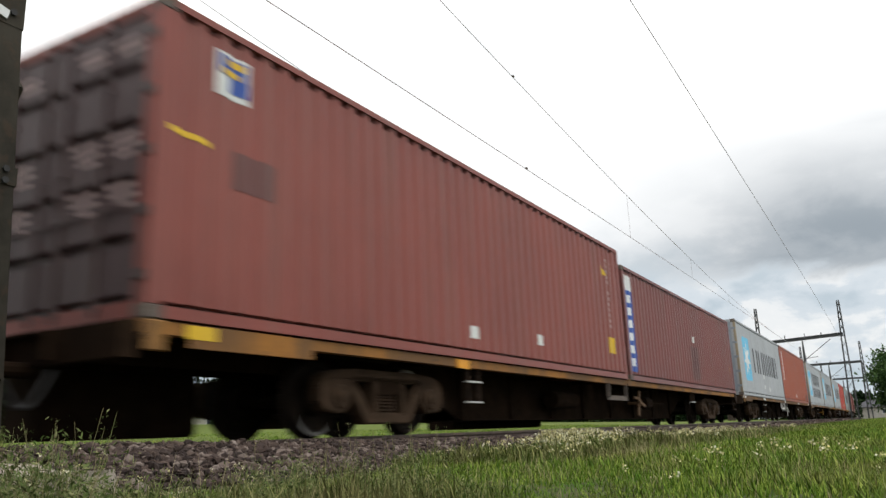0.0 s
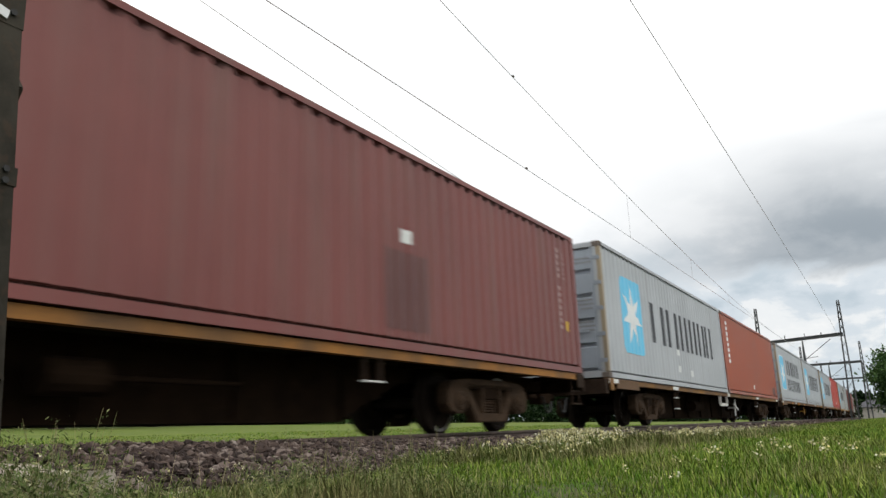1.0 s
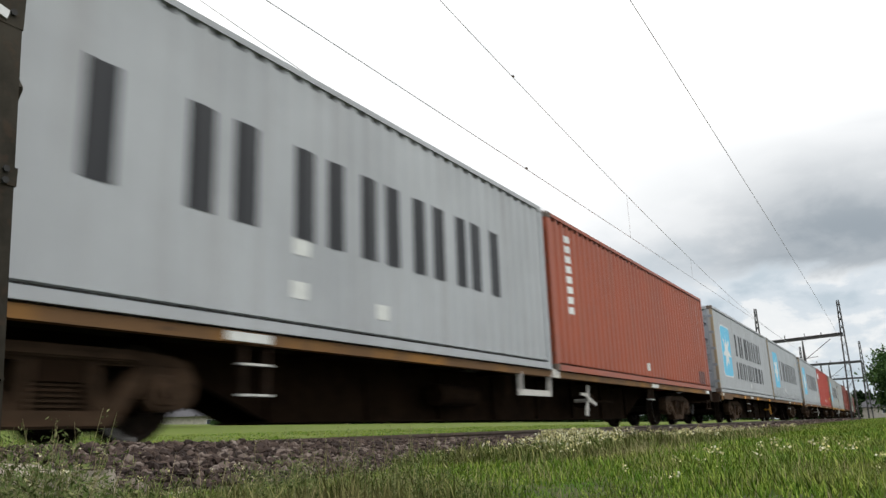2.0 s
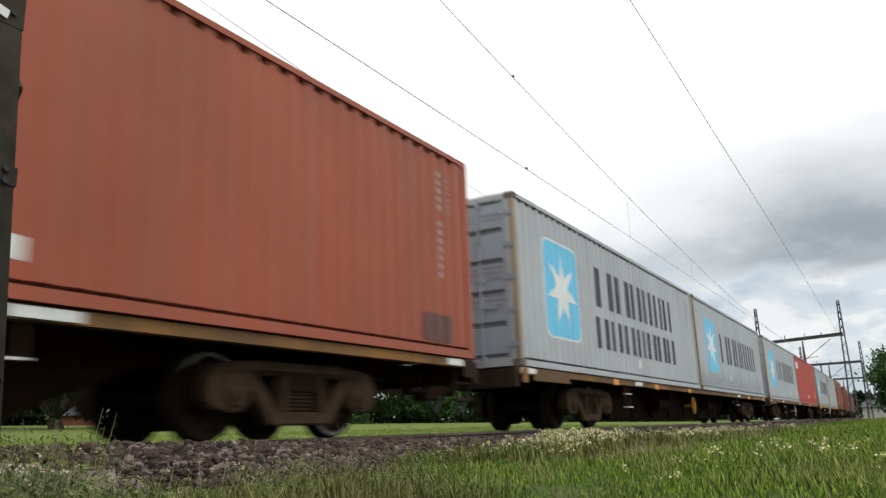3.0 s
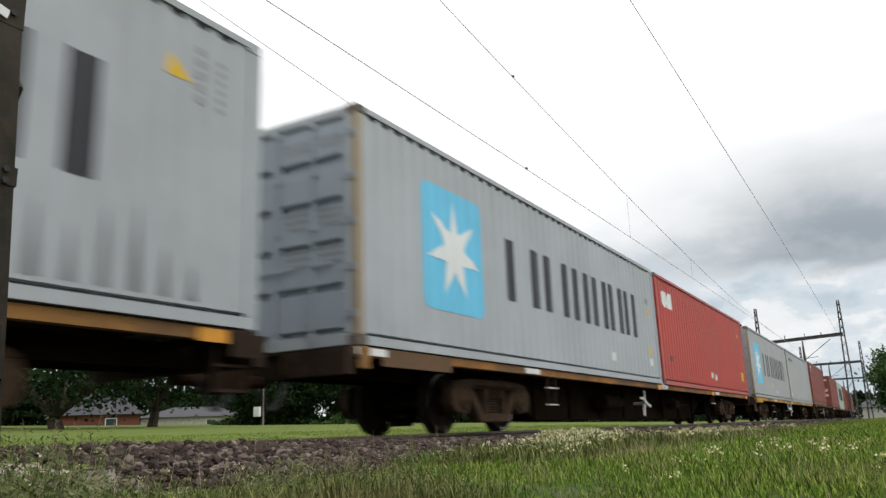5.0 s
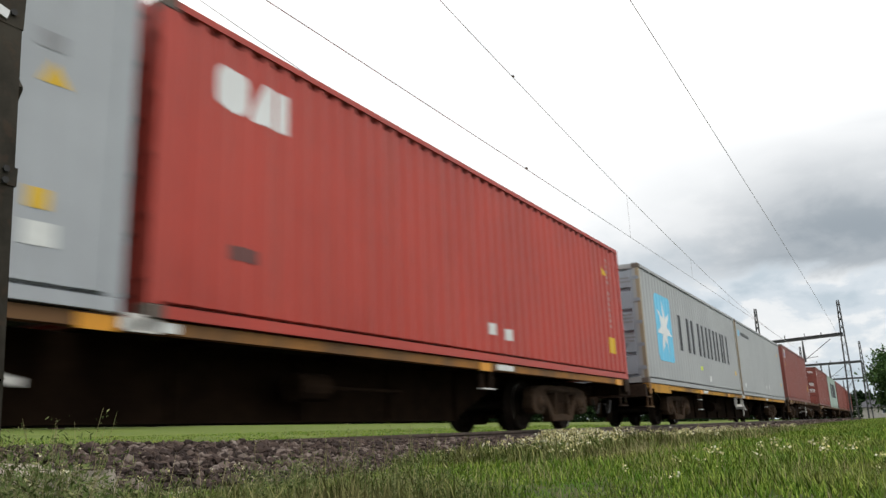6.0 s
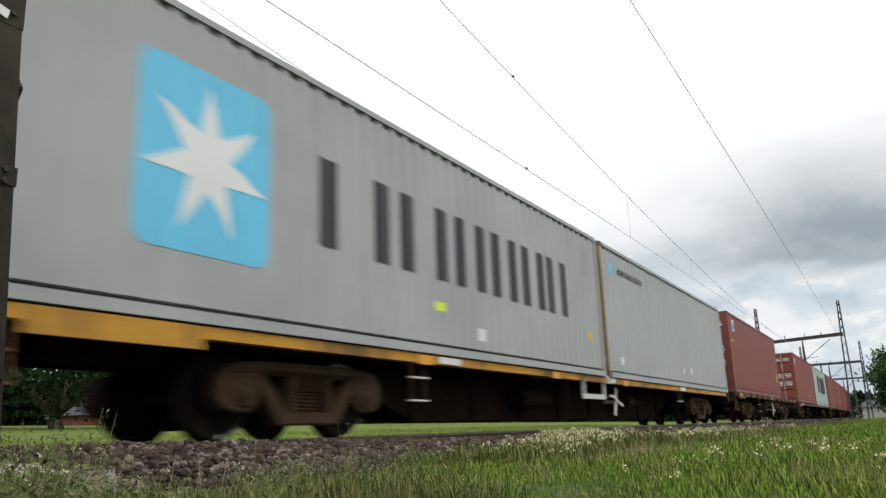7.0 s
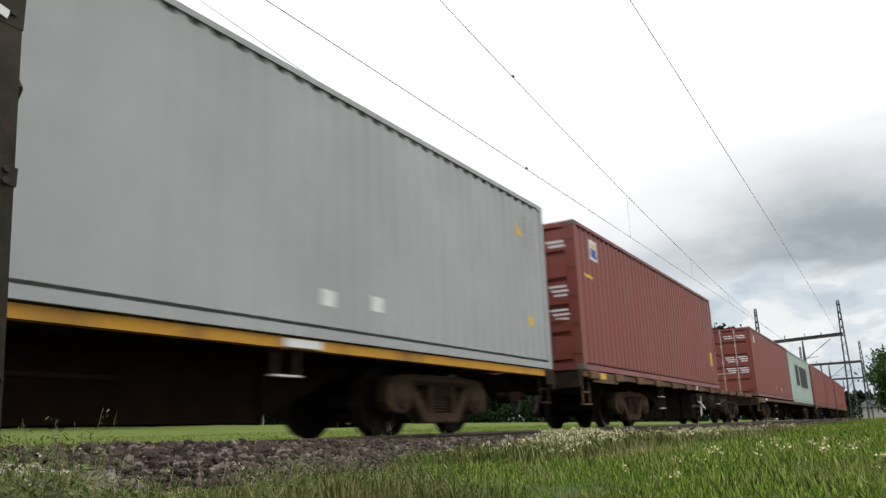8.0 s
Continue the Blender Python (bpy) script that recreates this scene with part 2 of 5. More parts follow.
def soil_material():
    """Mown field beyond the track, thatch and soil under the rough grass on the near side."""
    k = Nodes("grass_ground")
    a = k.noise(0.35, 6, 0.6)
    b = k.noise(6.0, 6, 0.7)
    fine = k.noise(55.0, 6, 0.75)
    field = k.mix(k.ramp(a, [(0.3, 0.0), (0.7, 1.0)]), (0.064, 0.098, 0.012), (0.120, 0.150, 0.024))
    field = k.mix(k.ramp(b, [(0.40, 0.0), (0.75, 0.6)]), field, (0.036, 0.062, 0.014))
    field = k.mix(k.ramp(k.noise(1.4, 5, 0.7, (0.35, 1.5, 1)), [(0.50, 0.0), (0.70, 0.6)]), field, (0.150, 0.160, 0.058))
    thatch = k.mix(k.ramp(b, [(0.35, 0.0), (0.65, 1.0)]), (0.036, 0.056, 0.014), (0.080, 0.082, 0.034))
    thatch = k.mix(k.ramp(fine, [(0.40, 0.0), (0.70, 0.75)]), thatch, (0.030, 0.034, 0.014))
    sep = k.nt.nodes.new("ShaderNodeSeparateXYZ")
    k.link(k.tc.outputs["Object"], sep.inputs[0])
    side = k.nt.nodes.new("ShaderNodeMapRange")
    side.inputs[1].default_value, side.inputs[2].default_value = -9.5, -7.5
    k.link(sep.outputs[0], side.inputs[0])
    col = k.mix(side.outputs[0], field, thatch)
    k.bump(b, 0.7, 0.05)
    return k.done(col, 0.95, 0.0, 0.15)


def mossy_material():
    k = Nodes("mossy_concrete")
    a, b = k.noise(5, 6, 0.65), k.noise(30, 5, 0.7)
    col = k.mix(k.ramp(a, [(0.42, 0.0), (0.70, 0.8)]), (0.330, 0.290, 0.245), (0.170, 0.155, 0.105))
    col = k.mix(k.ramp(b, [(0.48, 0.0), (0.74, 0.6)]), col, (0.090, 0.078, 0.060))
    k.bump(b, 0.6, 0.02)
    return k.done(col, 0.95, 0.0, 0.2)


def bed_material():
    k = Nodes("ballast_grit")
    a, b = k.noise(22, 6, 0.7), k.noise(1.2, 4, 0.6)
    col = k.mix(k.ramp(a, [(0.35, 0.0), (0.68, 1.0)]), (0.016, 0.012, 0.011), (0.075, 0.055, 0.047))
    col = k.mix(k.ramp(b, [(0.40, 0.0), (0.70, 0.4)]), col, (0.090, 0.066, 0.050))
    k.bump(a, 0.9, 0.04)
    return k.done(col, 0.95, 0.0, 0.2)


M["mossy"], M["grit"] = mossy_material(), bed_material()
M["stone"], M["soil"] = stone_material(), soil_material()


# ------------------------------------------------------------------ mesh helpers
def box(bm, x0, x1, y0, y1, z0, z1):
    v = [bm.verts.new((x, y, z)) for x in (x0, x1) for y in (y0, y1) for z in (z0, z1)]
    for f in ((0, 1, 3, 2), (4, 6, 7, 5), (0, 4, 5, 1), (2, 3, 7, 6), (0, 2, 6, 4), (1, 5, 7, 3)):
        bm.faces.new([v[i] for i in f])


def bar(bm, p, q, w, h=None):
    """A straight bar of section w x h from p to q."""
    p, q, h = Vector(p), Vector(q), h or w
    d = (q - p).normalized()
    a = d.cross(Vector((0, 0, 1)) if abs(d.z) < 0.9 else Vector((0, 1, 0))).normalized()
    b = d.cross(a)
    v = [bm.verts.new(c + a * i * w / 2 + b * j * h / 2) for c in (p, q) for i, j in ((-1, -1), (1, -1), (1, 1), (-1, 1))]
    for f in ((0, 1, 2, 3), (7, 6, 5, 4), (0, 4, 5, 1), (1, 5, 6, 2), (2, 6, 7, 3), (3, 7, 4, 0)):
        bm.faces.new([v[i] for i in f])


def tube(bm, p, q, r, n=10, r2=None):
    """A capped round bar from p to q."""
    p, q, r2 = Vector(p), Vector(q), r if r2 is None else r2
    d = (q - p).normalized()
    a = d.cross(Vector((0, 0, 1)) if abs(d.z) < 0.9 else Vector((0, 1, 0))).normalized()
    b = d.cross(a)
    rings = [[bm.verts.new(c + (a * math.cos(t) + b * math.sin(t)) * k) for t in np.arange(n) * 2 * math.pi / n] for c, k in ((p, r), (q, r2))]
    for i in range(n):
        bm.faces.new((rings[0][i], rings[0][(i + 1) % n], rings[1][(i + 1) % n], rings[1][i]))
    bm.faces.new(rings[0][::-1])
    bm.faces.new(rings[1])


def prism(bm, pts, x0, x1):
    """An outline in (y, z) carried along x from x0 to x1."""
    a = [bm.verts.new((x0, y, z)) for y, z in pts]
    b = [bm.verts.new((x1, y, z)) for y, z in pts]
    n = len(pts)
    bm.faces.new(a[::-1])
    bm.faces.new(b)
    for i in range(n):
        bm.faces.new((a[i], a[(i + 1) % n], b[(i + 1) % n], b[i]))


def prism_y(bm, pts, y0, y1):
    """An outline in (x, z) carried along y from y0 to y1."""
    a = [bm.verts.new((x, y0, z)) for x, z in pts]
    b = [bm.verts.new((x, y1, z)) for x, z in pts]
    n = len(pts)
    bm.faces.new(a)
    bm.faces.new(b[::-1])
    for i in range(n):
        bm.faces.new((a[i], b[i], b[(i + 1) % n], a[(i + 1) % n]))


def lathe(bm, prof, n=32):
    """A profile of (x, radius) turned round the x axis, closed on itself."""
    rings = [[bm.verts.new((x, r * math.cos(t), r * math.sin(t))) for t in np.arange(n) * 2 * math.pi / n] for x, r in prof]
    for a, b in zip(rings, rings[1:]):
        for i in range(n):
            bm.faces.new((a[i], a[(i + 1) % n], b[(i + 1) % n], b[i]))
    bm.faces.new(rings[0][::-1])
    bm.faces.new(rings[-1])


def sweep(bm, pts, r, n=8):
    """A round hose or rod through the points, bent in the (y, z) plane."""
    pts, rings = [Vector(p) for p in pts], []
    for i, p in enumerate(pts):
        d = (pts[min(i + 1, len(pts) - 1)] - pts[max(i - 1, 0)]).normalized()
        b = Vector((1, 0, 0)).cross(d)
        rings.append([bm.verts.new(p + (Vector((1, 0, 0)) * math.cos(t) + b * math.sin(t)) * r) for t in np.arange(n) * 2 * math.pi / n])
    for a, b in zip(rings, rings[1:]):
        for i in range(n):
            bm.faces.new((a[i], a[(i + 1) % n], b[(i + 1) % n], b[i]))
    bm.faces.new(rings[0][::-1])
    bm.faces.new(rings[-1])


def mesh_of(name, bm, material, smooth=False):
    bmesh.ops.recalc_face_normals(bm, faces=bm.faces)
    me = bpy.data.meshes.new(name)
    bm.to_mesh(me)
    bm.free()
    me.materials.append(material)
    if smooth:
        for p in me.polygons:
            p.use_smooth = True
    return me


def part(name, bm, material, parent, label="", at=None, smooth=False):
    """One mesh object under a thing or a part."""
    ob = new(name, bm if isinstance(bm, bpy.types.Mesh) else mesh_of(name, bm, material, smooth))
    ob.parent = parent
    if at is not None:
        ob.matrix_basis = at
    return tagged(ob, label)


def raw(name, verts, faces, material, smooth=False):
    me = bpy.data.meshes.new(name)
    me.from_pydata(verts, [], faces)
    me.materials.append(material)
    if smooth:
        for p in me.polygons:
            p.use_smooth = True
    me.update()
    return me


# ------------------------------------------------------------------ containers
LEN, WID = 12.192, 2.438
TALL, LOW = 2.80, 2.525
PITCH = 0.278
U0, U1 = -LEN / 2 + 0.14, LEN / 2 - 0.14
FACE = WID / 2 - 0.020


def wave():
    """The breaks of the side panel's corrugation: place along the side, depth."""
    pts, u = [(U0, 0.0)], U0 + 0.09
    while u + PITCH < U1 - 0.06:
        pts += [(u, 0.0), (u + 0.068, 0.029), (u + 0.138, 0.029), (u + 0.206, 0.0)]
        u += PITCH
    return pts + [(U1, 0.0)]


WAVE = wave()


def clip(poly, lo, hi):
    for sign, lim in ((1, lo), (-1, hi)):
        res = []
        for i, p in enumerate(poly):
            q = poly[(i + 1) % len(poly)]
            a, b = sign * (p[0] - lim), sign * (q[0] - lim)
            if a >= 0:
                res.append(p)
            if (a >= 0) != (b >= 0):
                t = a / (a - b)
                res.append((lim, p[1] + (q[1] - p[1]) * t))
        poly = res
        if len(poly) < 3:
            return []
    return poly


RELIEF = {}   # how deep a container's corrugation is, as a share of the usual


def on_side(name, polys, material, parent, label="", lift=0.004):
    """Paint or film lying on the corrugated side: convex outlines in (place along the side from its front, height)."""
    bm, deep = bmesh.new(), RELIEF[parent.name]
    for poly in polys:
        poly = [(u - LEN / 2, v) for u, v in poly]
        lo, hi = min(p[0] for p in poly), max(p[0] for p in poly)
        for (a, da), (b, db) in zip(WAVE, WAVE[1:]):
            if b < lo or a > hi:
                continue
            c = clip(poly, max(a, lo), min(b, hi))
            if len(c) < 3:
                continue
            vs = [bm.verts.new((FACE - deep * (da + (db - da) * (u - a) / (b - a)) + lift, u, v)) for u, v in c]
            try:
                bm.faces.new(vs)
            except ValueError:
                pass
    bmesh.ops.remove_doubles(bm, verts=bm.verts, dist=0.0005)
    me = bpy.data.meshes.new(name)
    bm.normal_update()
    for f in bm.faces:
        if f.normal.x < 0:
            f.normal_flip()
    bm.to_mesh(me)
    bm.free()
    me.materials.append(material)
    ob = new(name, me)
    ob.parent = parent
    return tagged(ob, label)


def rect(u, v, w, h, r=0.0):
    if r <= 0:
        return [(u, v), (u + w, v), (u + w, v + h), (u, v + h)]
    out = []
    for cx, cy, a0 in ((u + w - r, v + r, -90), (u + w - r, v + h - r, 0), (u + r, v + h - r, 90), (u + r, v + r, 180)):
        out += [(cx + r * math.cos(radians(a0 + k)), cy + r * math.sin(radians(a0 + k))) for k in (0, 30, 60, 90)]
    return out


def star(cu, cv, ro, ri, n=7, turn=90):
    out = []
    for i in range(n):
        a = radians(turn + i * 360 / n)
        s = math.pi / n
        out.append([(cu, cv)] + [(cu + r * math.cos(t), cv + r * math.sin(t)) for r, t in ((ri, a - s), (ro, a), (ri, a + s))])
    return out


def word_bars(c, u, v, w, h, shares, color="charcoal"):
    """A word as plain pairs of upright bars, one pair for each place, each bar a part."""
    total, x = sum(shares), u
    for share in shares:
        step = w * share / total
        bw = min(0.30, 0.27 * step) if h > 0.3 else 0.3 * step
        for k in (0.04 * step, 0.88 * step - bw):
            on_side("word_bar", [rect(x + k, v, bw, h)], M[color], c)
        x += step


WORD = (1.45, 1.25, 1.0, 1.0, 0.98, 0.95)
WORD_LOW = (1.05, 1.0, 1.1, 0.9, 1.1, 1.05, 1.0)


def code_bars(u, v_top, cells, w=0.16, h=0.11, gap=0.03):
    """A column of small plain bars."""
    return [rect(u, v_top - (i + 1) * (h + gap), w, h) for i in cells]


SHELLS = {}


def shell_meshes(h, deep):
    """The meshes that all containers of one height and relief share, without material."""
    if (h, deep) in SHELLS:
        return SHELLS[h, deep]
    d = {}
    bm = bmesh.new()
    y, w = LEN / 2, WID / 2
    for s in (-1, 1):
        box(bm, s * w - 0.06 - s * 0.06, s * w + 0.06 - s * 0.06, -y + 0.16, y - 0.16, 0.012, 0.112)      # bottom rails
        box(bm, s * w - 0.03 - s * 0.034, s * w + 0.03 - s * 0.034, -y + 0.16, y - 0.16, h - 0.075, h - 0.008)  # top rails
        for e in (-1, 1):
            box(bm, s * w - 0.075 - s * 0.079, s * w + 0.075 - s * 0.079, e * y - 0.07 - e * 0.074, e * y + 0.07 - e * 0.074, 0.118, h - 0.118)  # posts
    for e in (-1, 1):
        box(bm, -w + 0.16, w - 0.16, e * y - 0.05 - e * 0.055, e * y + 0.05 - e * 0.055, 0.02, 0.15)
        box(bm, -w + 0.16, w - 0.16, e * y - 0.05 - e * 0.055, e * y + 0.05 - e * 0.055, h - 0.11, h - 0.008)
    d["frame"] = bm
    bm = bmesh.new()
    lo, hi = 0.152, h - 0.074
    prev = None
    for u, dep in WAVE:
        # recess tops left open; the dark inside stands in for shade under the rail
        cur = (bm.verts.new((FACE - deep * dep, u, lo)), bm.verts.new((FACE - deep * dep, u, hi - (0.055 if dep > 0 else 0.0))))
        if prev:
            bm.faces.new((prev[0], cur[0], cur[1], prev[1]))
        prev = cur
    box(bm, FACE - 0.075, FACE - 0.050, U0, U1, 0.105, hi - 0.16)
    d["side_panel"] = bm
    bm = bmesh.new()
    box(bm, -FACE, -FACE + 0.04, U0, U1, 0.145, hi)
    d["far_side_panel"] = bm
    bm = bmesh.new()
    box(bm, -w + 0.07, w - 0.07, -y + 0.12, y - 0.12, h - 0.034, h - 0.014)
    for i in range(20):
        c = -y + 0.5 + i * (2 * y - 1) / 19
        box(bm, -w + 0.15, w - 0.15, c - 0.09, c + 0.09, h - 0.014, h - 0.004)
    d["roof"] = bm
    bm = bmesh.new()
    box(bm, -w + 0.07, w - 0.07, -y + 0.12, y - 0.12, 0.10, 0.145)
    d["floor_panel"] = bm
    bm = bmesh.new()
    box(bm, -w + 0.15, w - 0.15, y - 0.10, y - 0.06, 0.15, h - 0.11)
    d["end_wall"] = bm
    for name, x0, x1 in (("door_leaf", 0.006, w - 0.158), ("door_leaf_far", -w + 0.158, -0.006)):
        bm = bmesh.new()
        z0, z1, n = 0.16, h - 0.118, 5
        box(bm, x0, x1, -y + 0.086, -y + 0.104, z0, z1)
        pitch = (z1 - z0) / n
        box(bm, x0, x0 + 0.07, -y + 0.018, -y + 0.087, z0, z1)
        box(bm, x1 - 0.07, x1, -y + 0.018, -y + 0.087, z0, z1)
        for i in range(n):
            a = z0 + i * pitch
            pts = [(-y + 0.087, a + 0.045), (-y + 0.018, a + 0.060), (-y + 0.018, a + pitch - 0.045), (-y + 0.087, a + pitch - 0.015)]
            prism(bm, pts, x0 + 0.072, x1 - 0.072)
        d[name] = bm
    bm = bmesh.new()
    tube(bm, (0, -y + 0.004, 0.06), (0, -y + 0.004, h - 0.05), 0.019, 8)
    for z in (0.14, 0.75, h * 0.5, h - 0.75, h - 0.16):
        box(bm, -0.045, 0.045, -y - 0.012, -y + 0.022, z - 0.035, z + 0.035)
    box(bm, -0.02, 0.30, -y - 0.016, -y - 0.002, 0.93, 0.965)
    d["locking_bar"] = bm
    bm = bmesh.new()
    box(bm, w - 0.175, w - 0.015, -y - 0.010, -y + 0.010, -0.04, 0.04)
    d["hinge"] = bm
    bm = bmesh.new()
    box(bm, -0.081, 0.081, -0.089, 0.089, -0.059, 0.059)
    bmesh.ops.bevel(bm, geom=bm.edges[:], offset=0.012, segments=1, affect="EDGES")
    d["corner_casting"] = bm
    SHELLS[h, deep] = {}
    for k, b in d.items():
        bmesh.ops.recalc_face_normals(b, faces=b.faces)
        me = bpy.data.meshes.new(k)
        b.to_mesh(me)
        b.free()
        SHELLS[h, deep][k] = me
    return SHELLS[h, deep]


TINTED = {}


def tinted(h, key, material, deep=1.0):
    """The shell mesh in one paint, shared by all containers of that paint."""
    k = (h, key, material.name, deep)
    if k not in TINTED:
        me = shell_meshes(h, deep)[key].copy()
        me.materials.append(material)
        TINTED[k] = me
    return TINTED[k]


MOVERS = []   # (thing, place along the line at the start, height)


def container(h, color, label, place, lift=0.0, post=None, doors=None, rear=None, bars=None):
    """A forty-foot container, doors towards -y, its seen side +x."""
    c = tagged(new("shipping_container"), label, "shipping container", "containers on the train")
    m = M[color]
    deep = RELIEF[c.name] = 0.5 if color.startswith("grey") else 1.0
    for key in ("frame", "side_panel", "far_side_panel", "roof", "floor_panel", "end_wall"):
        # floor panel takes the blackened underframe colour, shade included, not the container's paint
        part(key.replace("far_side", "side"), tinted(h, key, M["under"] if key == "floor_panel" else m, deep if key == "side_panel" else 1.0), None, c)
    # grey containers: doors coloured darker and bluer for the shade on that end
    dm = M[doors] if doors else M["door_grey_shaded"] if color.startswith("grey") else m
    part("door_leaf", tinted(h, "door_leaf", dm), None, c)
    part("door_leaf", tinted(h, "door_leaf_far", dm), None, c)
    for x in (0.30, 0.85, -0.30, -0.85):
        part("locking_bar", tinted(h, "locking_bar", M[bars] if bars else dm), None, c, at=pose(x - (0.28 if x > 0 else 0.0), 0, 0) if x > 0 else pose(x, 0, 0))
    for i in range(5):
        part("hinge", tinted(h, "hinge", dm), None, c, at=pose(0, 0, 0.35 + i * (h - 0.7) / 4))
    for sx in (-1, 1):
        for sy in (-1, 1):
            for z in (0.059, h - 0.059):
                part("corner_casting", tinted(h, "corner_casting", M["cast"] if sy < 0 else m), None, c, at=pose(sx * (WID / 2 - 0.081), sy * (LEN / 2 - 0.089), z))
    if post:
        bm = bmesh.new()
        x, y = WID / 2, -LEN / 2
        box(bm, x - 0.08, x + 0.002, y - 0.002, y + 0.10, 0.12, h - 0.12)
        part("post_cover", bm, M[post], c, "rust-streaked buff corner post")
    if rear:
        bm = bmesh.new()
        x, y = WID / 2, LEN / 2
        box(bm, x - 0.08, x + 0.002, y - 0.10, y + 0.002, 0.12, h - 0.12)
        part("post_cover", bm, M[rear], c, "rust-streaked buff corner post")
    MOVERS.append((c, place + LEN / 2, DECK + lift))
    return c


def grey_marks(c, square=(1.24, 2.76), word=(3.44, 10.55), two_lines=False):
    """Pale blue square with a white star and dark word bars."""
    u0, u1 = square
    on_side("logo_square", [rect(u0, 0.59, u1 - u0, 1.68, 0.15)], M["sky_blue"], c, "pale blue square")
    on_side("logo_star", star((u0 + u1) / 2, 1.43, 0.72, 0.27, 7, 90), M["white"], c, "white seven-pointed star", 0.008)
    u0, u1 = word
    if two_lines:
        word_bars(c, u0, 1.38, u1 - u0, 0.80, WORD)
        word_bars(c, u0 - 0.05, 0.55, u1 - u0 + 0.15, 0.62, WORD_LOW)
    else:
        word_bars(c, u0, 0.98, u1 - u0, 0.97, WORD)


def end_marks(c, h, tint="code_pale", triangle=True, square=True, dense=True):
    """Small code bars, warning triangle and square near the rear edge."""
    top = h - 0.28
    if dense:
        on_side("code_marking", code_bars(LEN - 0.78, top, list(range(0, 5)) + (list(range(6, 13)) if tint != "code_grey" else []), 0.085, 0.075, 0.04), M[tint], c, "column of small painted bars")["kind"] = "stuff"
        on_side("code_marking", code_bars(LEN - 0.52, top - 0.05, range(0, 6), 0.06, 0.05, 0.04), M[tint], c, "column of small painted bars")["kind"] = "stuff"
    if triangle:
        on_side("warning_triangle", [[(LEN - 1.12, top - 0.42), (LEN - 0.84, top - 0.42), (LEN - 1.06, top - 0.20)]], M["yellow"], c, "yellow warning triangle")
    if square:
        on_side("warning_square", [rect(LEN - 0.96, 0.50, 0.33, 0.32) if tint != "code_grey" else rect(LEN - 0.78, 0.66, 0.15, 0.15)], M["yellow"], c, "yellow warning square")


def low_stickers(c, places, tint="sticker"):
    for u, v in places:
        on_side("sticker", [rect(u, v, 0.24, 0.17)], M[tint], c, "small white data sticker")


def door_marks(c, h, tint="white"):
    """Plain bars of the lettering on the doors."""
    y = -LEN / 2 + 0.013
    for x0 in (0.62, 0.12, -0.86):
        bm = bmesh.new()
        for z, n in ((h - 0.36, 2), (h * 0.56, 3), (h * 0.40, 3)):
            for i in range(n):
                box(bm, x0 + 0.05 * i, x0 + 0.36 + 0.03 * (i % 2), y, y + 0.004, z - i * 0.085, z - i * 0.085 + 0.04)
        part("door_marking", bm, M[tint], c, "small painted bars")["kind"] = "stuff"


START, GAP, WAGON = 3.876, 0.215, 26.117
SECOND = LEN + GAP

# load of the wagon ahead: never in view, added to shade the doors behind
z1 = container(TALL, "maroon_dark", "maroon shipping container on the unseen wagon ahead", START - WAGON)
z2 = container(TALL, "maroon", "maroon shipping container on the unseen wagon ahead", START - WAGON + SECOND)
a = container(TALL, "maroon", "maroon high-cube steel shipping container with yellow stickers on a flat wagon", START, 0, None, "door_dark")
on_side("film_patch", [rect(0.66, 2.12, 0.40, 0.44)], M["sticker"], a, "white film patch")
on_side("film_mark", [rect(0.69, 2.34, 0.33, 0.19), rect(0.82, 2.18, 0.22, 0.16)], M["blue"], a, "blue mark", 0.008)
on_side("film_mark", [rect(0.77, 2.44, 0.22, 0.07), rect(0.72, 2.34, 0.22, 0.06)], M["yellow"], a, "yellow mark", 0.012)
on_side("tape", [[(0.14, 1.60), (0.62, 1.58), (0.62, 1.635), (0.14, 1.655)]], M["yellow"], a, "strip of yellow tape")
on_side("stain", [rect(0.90, 1.27, 0.56, 0.36)], M["shade"], a, "dark scuffed patch")
low_stickers(a, [(5.36, 0.30), (7.62, 0.38)])
end_marks(a, TALL)
door_marks(a, TALL, "code_pale")

b = container(LOW, "maroon_dark", "dull maroon steel shipping container with a blue lettered band", START + SECOND)
on_side("name_band", [rect(0.16, 0.20, 0.52, 1.80)], M["blue"], b, "royal blue upright band")
on_side("name_band_head", [rect(0.16, 2.00, 0.52, 0.34)], M["white"], b, "white panel above the band")
for i in range(6):
    on_side("name_bar", [rect(0.26, 0.32 + i * 0.28, 0.32, 0.17)], M["white"], b, "white painted bar", 0.008)
low_stickers(b, [(6.35, 1.32)])
on_side("stain", [rect(6.0, 0.25, 1.0, 0.95)], M["shade"], b, "dark scuffed patch")
end_marks(b, LOW, "code_pale", False, False)
on_side("sticker", [rect(LEN - 0.60, 0.73, 0.18, 0.17)], M["yellow"], b, "small yellow sticker")

s1 = START + WAGON
c = container(TALL, "grey_worn", "light grey steel shipping container with a pale blue star square", s1, 0, "post_buff")
grey_marks(c)
low_stickers(c, [(5.82, 0.38), (7.25, 0.32), (5.85, 0.82)])
door_marks(c, TALL, "code_grey")
d = container(TALL, "orange", "orange-brown steel shipping container with white code bars", s1 + SECOND)
on_side("code_marking", code_bars(0.86, 2.58, range(0, 8), 0.20, 0.13, 0.06), M["white"], d, "column of white painted bars")["kind"] = "stuff"
low_stickers(d, [(5.65, 0.28)])
